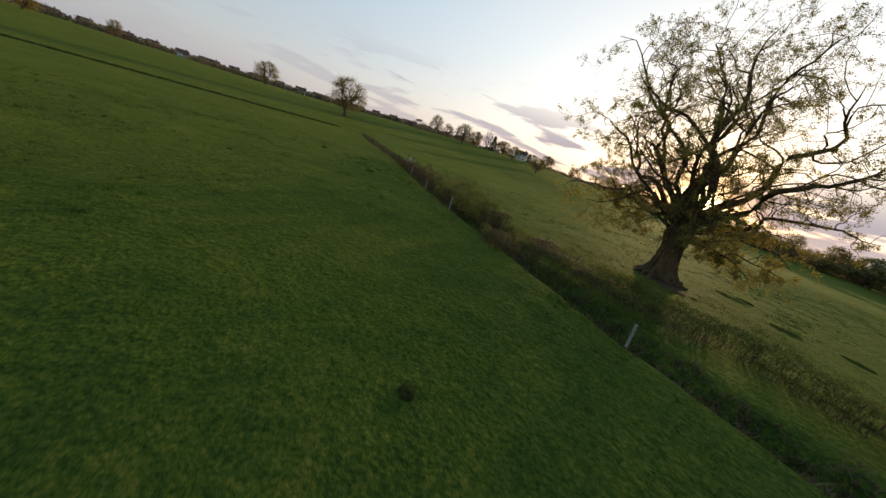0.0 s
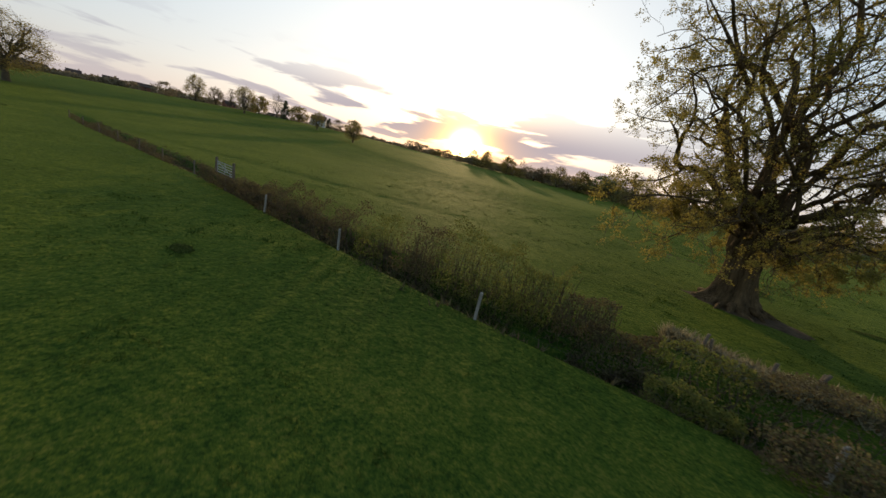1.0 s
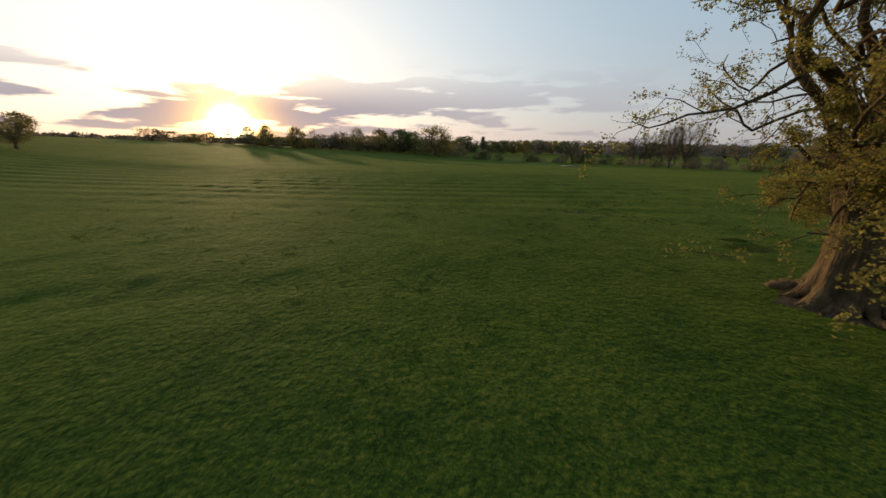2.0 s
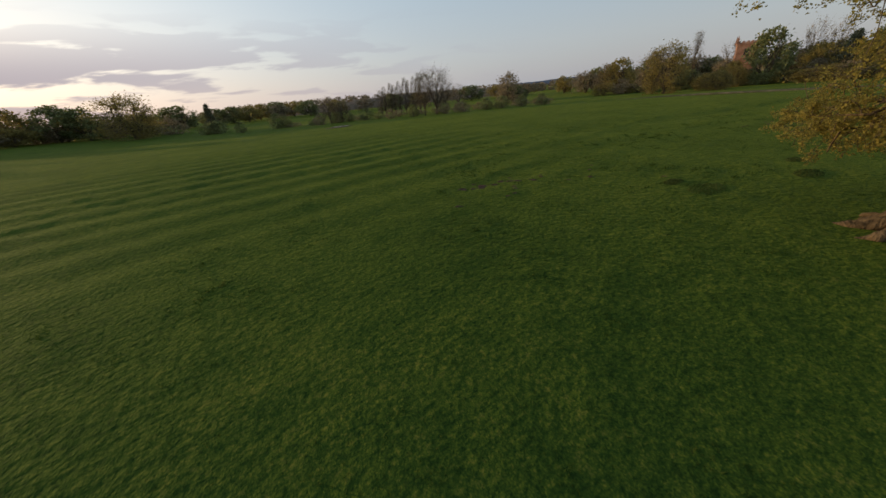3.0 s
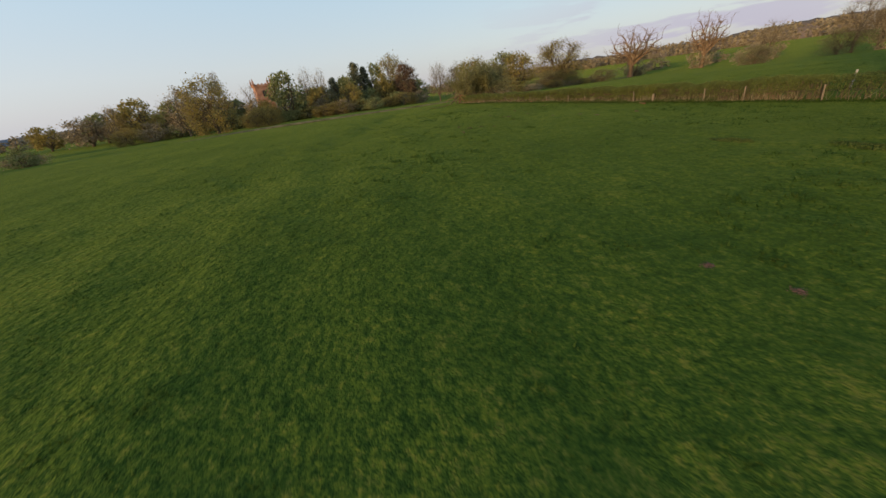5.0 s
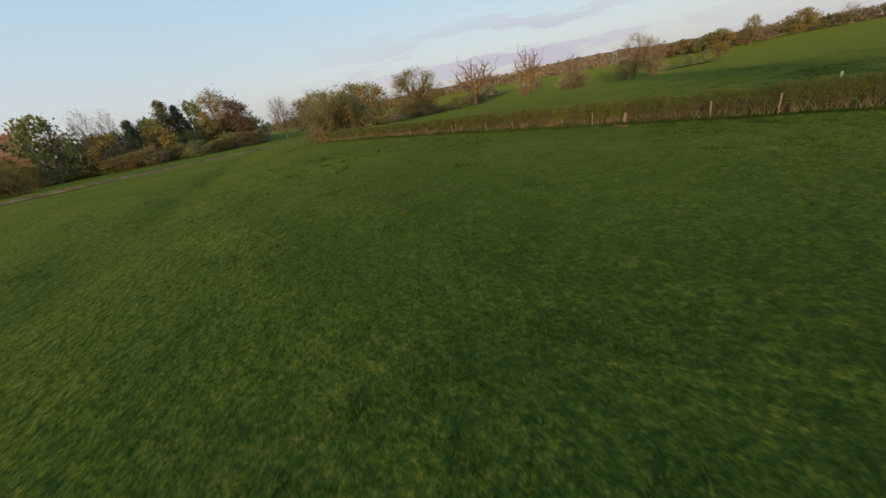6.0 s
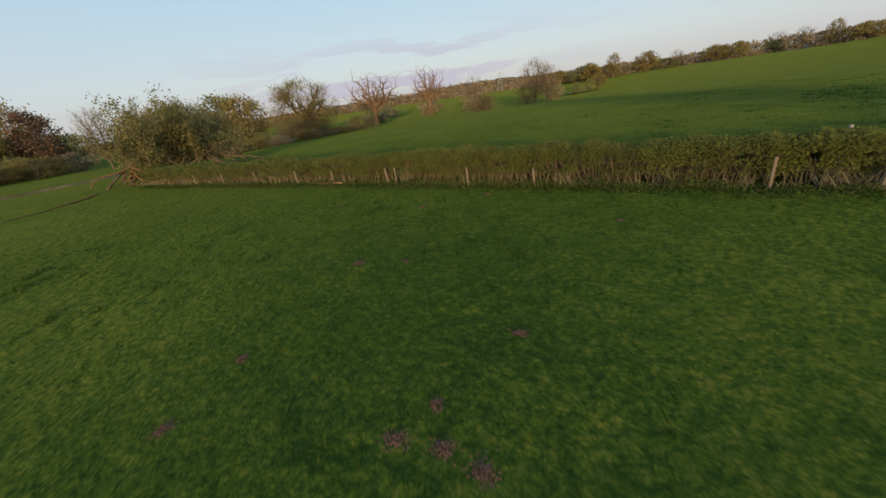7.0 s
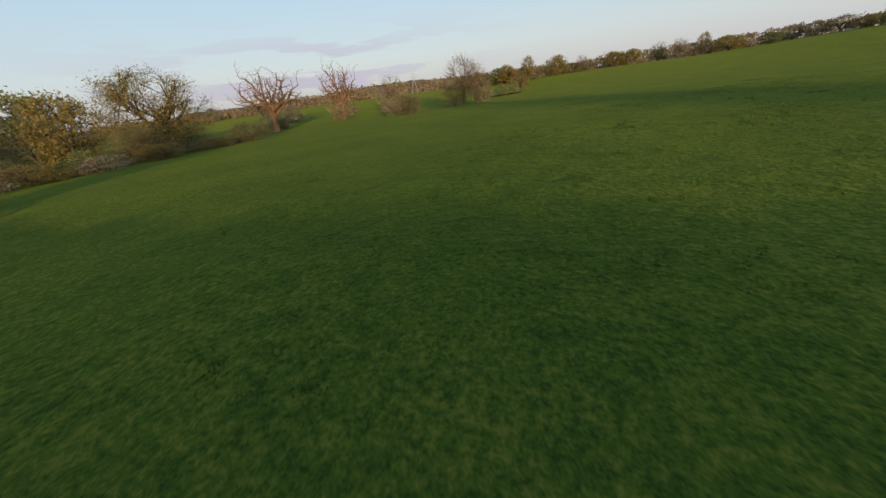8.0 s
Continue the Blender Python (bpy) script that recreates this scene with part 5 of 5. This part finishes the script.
def field_gate(x, y, turn):
    root = thing("field_gate", x, y, gz(x, y), "galvanised five-bar field gate standing ajar in the hedge", "gate", turn=turn)
    for k in range(5):
        v, f = tubes([(np.array([(0, 0, 0.25 + 0.22 * k), (1.5, 0, 0.25 + 0.22 * k), (3.0, 0, 0.25 + 0.22 * k)]), np.full(3, 0.034))], 8)
        part("rail", mesh_of("rail", v, f, "gate", True), root)
    for q in (0.0, 1.5, 3.0):
        v, f = tubes([(np.array([(q, 0, 0.2), (q, 0, 1.18)]), np.full(2, 0.03))], 8)
        part("stile", mesh_of("stile", v, f, "gate", True), root)
    v, f = tubes([(np.array([(0.05, 0.01, 0.27), (2.95, 0.01, 1.12)]), np.full(2, 0.022))], 6)
    part("brace", mesh_of("brace", v, f, "gate", True), root)
    return root


field_gate(-3.9, 1.95, 183)
fence_post(-3.75, 1.97, 1.45, 0, 0, 0.11, "stout timber gate post beside the hedge", "gate posts", "gate_post")
fence_post(-7.1, 1.78, 1.4, 0.02, 0, 0.11, "stout timber gate post beside the hedge", "gate posts", "gate_post")


def flat_patch(name, x, y, rx, ry, turn, mat, label, category, lift=0.02, dome=0.0, seed=0, level=None, kind=""):
    """A ragged low patch that lies on the ground."""
    n, rings = 40, 6
    a = np.arange(n) * 2 * np.pi / n
    edge = 1 + 0.22 * smooth_noise(np.cos(a) * 3 + seed * 7, np.sin(a) * 3, 1.0) + 0.10 * smooth_noise(np.cos(a) * 9 + seed, np.sin(a) * 9, 1.0)
    c, s = math.cos(radians(turn)), math.sin(radians(turn))
    V, z0 = [], gz(x, y)
    for k in range(rings + 1):
        q = k / rings
        px, py = rx * q * edge * np.cos(a), ry * q * edge * np.sin(a)
        wx, wy = x + px * c - py * s, y + px * s + py * c
        z = (ground_at(wx, wy) if level is None else np.full(n, level)) + (lift + dome * (1 - q * q)) - (0.05 if k == rings and level is None else 0)
        V.append(np.stack([wx - x, wy - y, z - z0], -1))
    i = np.arange(rings)[:, None] * n + np.arange(n)
    j = np.arange(rings)[:, None] * n + (np.arange(n) + 1) % n
    ob = new(name, mesh_of(name, np.concatenate(V), np.stack([i, j, j + n, i + n], -1).reshape(-1, 4), mat, True))
    ob.location = (x, y, z0)
    return tagged(ob, label, category, kind=kind)


def molehill(x, y, r, seed):
    """Crumbled soil thrown up in the grass: many small clods, thickest in the middle."""
    rng = np.random.default_rng(1200 + seed)
    n = int(900 * r)
    turn = rng.uniform(0, np.pi)
    q = rng.normal(size=(n, 2)) * (r * 0.42, r * 0.30)
    px, py = q[:, 0] * np.cos(turn) - q[:, 1] * np.sin(turn), q[:, 0] * np.sin(turn) + q[:, 1] * np.cos(turn)
    z0 = gz(x, y)
    pz = land(x + px, y + py) - z0 + 0.03 * np.exp(-(q ** 2).sum(1) / (r * 0.4) ** 2) * rng.uniform(0.4, 1.0, n)
    s = rng.uniform(0.008, 0.020, (n, 1)) * (0.7 + r)
    unit = np.array([(1, 0, 0), (0, 1, 0), (-1, 0, 0), (0, -1, 0), (0, 0, 0.6), (0, 0, -0.6)])
    V = np.stack([px, py, pz], -1)[:, None, :] + unit[None] * (s * rng.uniform(0.6, 1.3, (n, 6)))[..., None]
    tri = np.array([(0, 1, 4), (1, 2, 4), (2, 3, 4), (3, 0, 4), (1, 0, 5), (2, 1, 5), (3, 2, 5), (0, 3, 5)])
    ob = new("molehill", mesh_of("molehill", V, (np.arange(n)[:, None, None] * 6 + tri[None]).reshape(-1, 3), "mole"))
    ob.location = (x, y, z0)
    return tagged(ob, "small crumbled heap of pinkish-brown soil in the grass", "soil", "molehills", "stuff")


flat_patch("bare_soil", 31.0, 17.4, 3.0, 1.9, 160, "mud", "bare trodden soil round the oak's roots", "soil", 0.03, 0.04, 3)
for k, (mx, my, r) in enumerate(((28.4, 33.2, 0.42), (29.2, 33.3, 0.26), (29.6, 33.7, 0.24), (28.1, 35.0, 0.28), (27.7, 33.9, 0.34), (27.4, 34.3, 0.38), (27.1, 34.8, 0.45), (26.3, 34.5, 0.5), (25.6, 34.9, 0.6), (25.3, 34.6, 0.5), (24.8, 34.8, 0.3), (24.3, 35.2, 0.5),
                                 (26.7, 33.2, 0.25), (26.4, 32.8, 0.24), (25.6, 32.1, 0.24), (25.0, 32.0, 0.22), (31.0, 31.0, 0.3), (29.7, 31.6, 0.26), (33.7, 32.7, 0.2), (32.7, 32.2, 0.2), (33.3, 27.8, 0.24), (22.0, 32.6, 0.3), (25.5, 35.6, 0.3),
                                 (58.0, 29.8, 0.34), (60.2, 30.1, 0.2), (59.4, 30.4, 0.2), (57.8, 28.9, 0.24), (56.6, 28.2, 0.2), (59.3, 25.4, 0.2), (57.9, 22.5, 0.25), (56.2, 21.0, 0.3), (54.3, 20.8, 0.28), (53.3, 18.2, 0.3), (56.2, 30.9, 0.2), (55.5, 31.0, 0.24),
                                 (67.1, 22.0, 0.26), (66.2, 25.2, 0.2), (65.7, 26.4, 0.24), (66.1, 21.4, 0.2), (68.6, 17.8, 0.28), (62.6, 22.6, 0.2), (62.9, 24.3, 0.2), (63.0, 24.9, 0.26), (62.5, 24.7, 0.26), (62.0, 24.7, 0.28), (62.3, 17.3, 0.2), (72.2, 18.8, 0.22), (67.1, 15.8, 0.2))):
    molehill(mx, my, r * 0.78, k)
flat_patch("puddle", 44.1, 115.3, 3.2, 1.6, 20, "water", "shallow puddle in the north field", "water", 0.05, 0, 5, level=gz(44.1, 115.3) + 0.16, kind="structure")
flat_patch("puddle_rim", 44.1, 115.3, 4.6, 2.6, 20, "mud", "bare muddy rim of the puddle", "soil", 0.03, 0.08, 6)
flat_patch("water", 110.8, -137.5, 11.0, 6.0, 60, "pool", "still pool of the stream reflecting the sky", "water", 0.05, 0, 9, level=gz(110.8, -137.5) + 0.30, kind="structure")
flat_patch("stream_bank", 119.2, 50, 34, 1.1, 96, "bank", "stony bank along the stream", "bank", 0.12, 0.42, 12, kind="structure")


flat_patch("stream_bank", 158, -61, 7.0, 0.8, -64, "mud", "bare red-brown earth of the cut stream bank", "bank", 0.12, 0.15, 14, kind="structure")


def leafy_patch(name, x, y, rx, ry, h, n, mat, label, seed, size=0.10):
    rng = np.random.default_rng(seed)
    z0 = gz(x, y)
    r, a = np.sqrt(rng.uniform(0, 1, n)), rng.uniform(0, 2 * np.pi, n)
    px, py = rx * r * np.cos(a), ry * r * np.sin(a)
    pz = land(x + px, y + py) - z0 + h * (1 - r * r) * rng.uniform(0.1, 1.0, n) * (0.7 + 0.5 * smooth_noise(px * 2 + seed, py * 2, 1.0))
    v, f = leaf_cards(np.stack([px, py, np.maximum(pz, 0.01 + land(x + px, y + py) - z0)], -1), size, rng, 0.8, 0.5)
    ob = new(name, mesh_of(name, v, f, mat))
    ob.location = (x, y, z0)
    return tagged(ob, label, "weeds", kind="stuff")


for k, (px, py, rx, ry) in enumerate(((32.0, 25.2, 1.3, 0.7), (37.6, 22.7, 1.0, 0.55), (32.4, 26.9, 0.8, 0.4), (41.0, 24.0, 0.9, 0.4), (12.9, -5.8, 0.6, 0.35), (3.2, -11.1, 0.9, 0.4), (45.0, -7.2, 0.22, 0.18), (55.8, -45.6, 1.6, 0.7))):
    leafy_patch("nettle_patch", px, py, rx, ry, 0.10, 700, "nettle", "dark low patch of nettles in the pasture", 700 + k, 0.055)

def fallen_willow(x, y):
    """A collapsed willow: thick split limbs fanning to the ground out of a leafy clump."""
    rng = np.random.default_rng(91)
    root = thing("fallen_willow", x, y, gz(x, y), "split willow with orange-brown fallen limbs under pale foliage", "tree")
    for k in range(16):
        a = radians(110 + 10 * k + rng.uniform(-8, 8))
        L = rng.uniform(1.4, 3.9)
        e = (L * math.cos(a), L * math.sin(a), rng.uniform(0.05, 0.5))
        line = wander(rng, (rng.normal() * 0.3, rng.normal() * 0.3, rng.uniform(0.6, 1.6)), e, 7, 0.42, 0.04)
        v, f = tubes([(line, np.linspace(0.10, 0.03, 8))], 7, 0.08, rng)
        part("fallen_limb", mesh_of("fallen_limb", v, f, "log", True), root)
    line = wander(rng, (-3.5, 3.5, 0.2), (-9.5, 9.0, 0.12), 8, 0.1)
    v, f = tubes([(line, np.linspace(0.05, 0.02, 9))], 6, 0.05, rng)
    part("fallen_limb", mesh_of("fallen_limb", v, f, "log", True), root)
    stems = []
    for k in range(36):
        a = rng.uniform(0, 2 * math.pi)
        r = rng.uniform(1.0, 5.6)
        stems.append((wander(rng, (rng.normal() * 1.2 + 1.2, rng.normal() * 3.4 - 4.0, 0.0), (1.2 + 0.7 * r * math.cos(a), -4.0 + r * 1.55 * math.sin(a), rng.uniform(3.0, 6.6)), 7, 0.15), np.linspace(0.11, 0.02, 8)))
    shoots = offshoots(rng, stems, 8, 0.34, 0.01, 0.2, (0.25, 1.0), 0.3, 4)
    v, f = tubes(stems, 5)
    part("stem_thicket", mesh_of("stem_thicket", v, f, "twig", True), root, kind="stuff")
    v, f = tubes([(p, np.maximum(r * 0.5, 0.012)) for p, r in shoots], 3)
    part("shoot_tangle", mesh_of("shoot_tangle", v, f, "twig"), root, kind="stuff")
    pts = np.concatenate([p for p, r in shoots])
    n = 30000
    pick = pts[rng.integers(0, len(pts), n)] + rng.normal(size=(n, 3)) * 0.28
    pick[:, 2] = np.maximum(pick[:, 2], 0.25)
    v, f = leaf_chips(pick, 0.15, rng)
    part("crown", mesh_of("crown", v, f, "willow_leaf"), root, "fine pale olive foliage")


fallen_willow(102.0, 18.6)


def fallen_branch(x, y, turn, length, r, label):
    rng = np.random.default_rng(int(x * 10))
    line = wander(rng, (-length / 2, 0, r), (length / 2, 0, r), 7, 0.10)
    line[:, 2] = r + 0.04 * rng.uniform(0, 1, 8)
    v, f = tubes([(line, np.linspace(r, r * 0.6, 8))], 8, 0.08, rng)
    ob = new("fallen_branch", mesh_of("fallen_branch", v, f, "log", True))
    ob.matrix_basis = pose(x, y, gz(x, y) + 0.02, 0, 0, turn)
    tagged(ob, label, "log")


fallen_branch(56.6, 15.0, -14, 0.9, 0.05, "brown fallen branch lying by the hedge foot")
fallen_branch(76.6, 16.0, 8, 2.0, 0.06, "pale fallen rail lying along the hedge")

# ditch water and the dry grass on its bank
flat_patch("ditch_water", 24.2, float(south_line(24.2)) + 1.25, 1.9, 0.34, 4, "water", "water lying in the ditch bottom", "water", 0, 0, 4, level=gz(24.2, float(south_line(24.2)) + 1.25) + 0.06, kind="structure")
flat_patch("ditch_water", 27.2, float(south_line(27.2)) + 1.25, 1.0, 0.30, 4, "water", "water lying in the ditch bottom", "water", 0, 0, 7, level=gz(27.2, float(south_line(27.2)) + 1.25) + 0.08, kind="structure")


# ---- grass: blades in tufts over the near pasture, and rough dry growth by the ditch ----
def tufts(name, x, y, height, width, blades, mat, label, seed):
    rng = np.random.default_rng(seed)
    n = len(x)
    z = land(x, y)
    X = np.repeat(x, blades) + rng.normal(size=n * blades) * width * 0.5
    Y = np.repeat(y, blades) + rng.normal(size=n * blades) * width * 0.5
    Z = np.repeat(z, blades) - 0.02
    hgt = np.repeat(height, blades) * rng.uniform(0.5, 1.2, n * blades)
    a = rng.uniform(0, 2 * np.pi, n * blades)
    lean = hgt * rng.uniform(0.3, 1.5, n * blades)
    w = 0.012 + 0.10 * hgt
    ca, sa = np.cos(a), np.sin(a)
    V = np.stack([np.stack([X - sa * w, Y + ca * w, Z], -1), np.stack([X + sa * w, Y - ca * w, Z], -1), np.stack([X + ca * lean, Y + sa * lean, Z + hgt], -1)], 1).reshape(-1, 3)
    me = mesh_of(name, V, np.arange(len(V)).reshape(-1, 3), mat)
    return tagged(new(name, me), label, "grass", kind="stuff")


rng = np.random.default_rng(5)
N = 210000
tx, ty = rng.uniform(-24, 98, N), rng.uniform(-40, 76, N)
# more than half of the tufts crowd into tussocks
heads = N // 12
tussock = rng.integers(0, heads, N)
crowd = np.arange(N) < 0.45 * N
spread_ = rng.normal(size=(2, N)) * 0.16
tx, ty = np.where(crowd, tx[tussock] + spread_[0], tx), np.where(crowd, ty[tussock] + spread_[1] * 0.7, ty)
dist_path = np.minimum(np.hypot(tx - 34, ty + 10) / 1.5, np.hypot((tx - 40) / 1.5, ty - 26))
keep = np.where(crowd, _lattice.ravel()[tussock % 65536] * 0.5 + 0.5, rng.uniform(0, 1, N)) < np.clip(1.5 - dist_path / 42, 0.15, 1)
ditch = np.abs(ty - south_line(tx) - 1.25) < 0.8
keep &= ~(ditch & (tx < 56))
keep &= np.hypot(tx - 30.9, (ty - 17.2) * 1.3) > 3.2
tx, ty, crowd = tx[keep], ty[keep], crowd[keep]
th = 0.8 * (0.07 + 0.05 * smooth_noise(tx, ty, 2.1) + 0.05 * np.maximum(0, smooth_noise(tx + 31, ty, 6.0))) * rng.uniform(0.6, 1.4, len(tx)) * np.where(crowd, 1.12, 0.9)
th = th * np.clip(1.25 - np.minimum(np.hypot(tx - 34, ty + 10) / 1.5, np.hypot((tx - 40) / 1.5, ty - 26)) / 55, 0.45, 1.0)
tufts("grass_tufts", tx, ty, np.maximum(th, 0.035), 0.17, 3, "blades", "short green pasture grass in uneven tufts", 15)
N = 8500
dx_ = rng.uniform(-44, 58, N)
dy_ = south_line(dx_) + rng.normal(size=N) * 0.6 + 1.4
open_water = ((np.abs(dx_ - 24.3) < 1.1) | (np.abs(dx_ - 27.1) < 0.7)) & (np.abs(dy_ - south_line(dx_) - 1.1) < 0.8)
dx_, dy_ = dx_[~open_water], dy_[~open_water]
N = len(dx_)
tufts("ditch_grass", dx_, dy_, rng.uniform(0.10, 0.32, N), 0.2, 6, "bramble", "rank brown growth on the ditch sides", 16)
N = 2600
t_ = rng.uniform(0, 1, N)
dx_, dy_ = np.interp(t_, [0, 0.45, 1], [-5, -30, -49]) + rng.normal(size=N) * 0.35, np.interp(t_, [0, 0.45, 1], [-150, -68, -10]) + rng.normal(size=N) * 0.5
tufts("rough_bank_grass", dx_, dy_, rng.uniform(0.2, 0.5, N), 0.3, 5, "nettle", "dark rough grass along the west field boundary", 18)
N = 5200
dx_ = rng.uniform(42, 98, N)
dy_ = north_line(dx_) + np.abs(rng.normal(size=N)) * 0.45 - 0.1 + 0.15 * smooth_noise(dx_, 3, 2.0)
tufts("hedge_foot_grass", dx_, dy_, rng.uniform(0.05, 0.13, N), 0.14, 4, "blades", "long green grass and weeds along the hedge foot", 19)
N = 2600
dx_ = rng.uniform(28, 38.5, N)
dy_ = np.interp(dx_, [28.5, 30.6, 32.8, 36.5, 38.5], [7.0, 6.4, 7.0, 7.4, 8.4]) + rng.normal(size=N) * 0.35
tufts("dry_grass", dx_, dy_, rng.uniform(0.18, 0.52, N), 0.2, 7, "straw", "pale dry grass on the ditch bank", 17)


def hedge_weeds(x0, x1, n, seed):
    """Nettles and docks in a loose strip along the hedge foot, hiding the lower stems here and there."""
    rng = np.random.default_rng(seed)
    xs = rng.uniform(x0, x1, n)
    out_ = np.abs(rng.normal(size=n)) * 0.42 - 0.12 + 0.25 * smooth_noise(xs, 8, 1.6)
    ys = north_line(xs) + out_
    tall = np.maximum(0.05, 0.20 + 0.18 * smooth_noise(xs, 21, 0.9) - 0.14 * out_)
    zs = land(xs, ys) + tall * rng.uniform(0.05, 1.0, n)
    v, f = leaf_cards(np.stack([xs, ys, zs], -1), 0.045, rng, 0.8, 0.4)
    return tagged(new("hedge_weeds", mesh_of("hedge_weeds", v, f, "nettle")), "green nettles and docks along the foot of the hedge", "weeds", kind="stuff")


hedge_weeds(52, 96, 30000, 23)
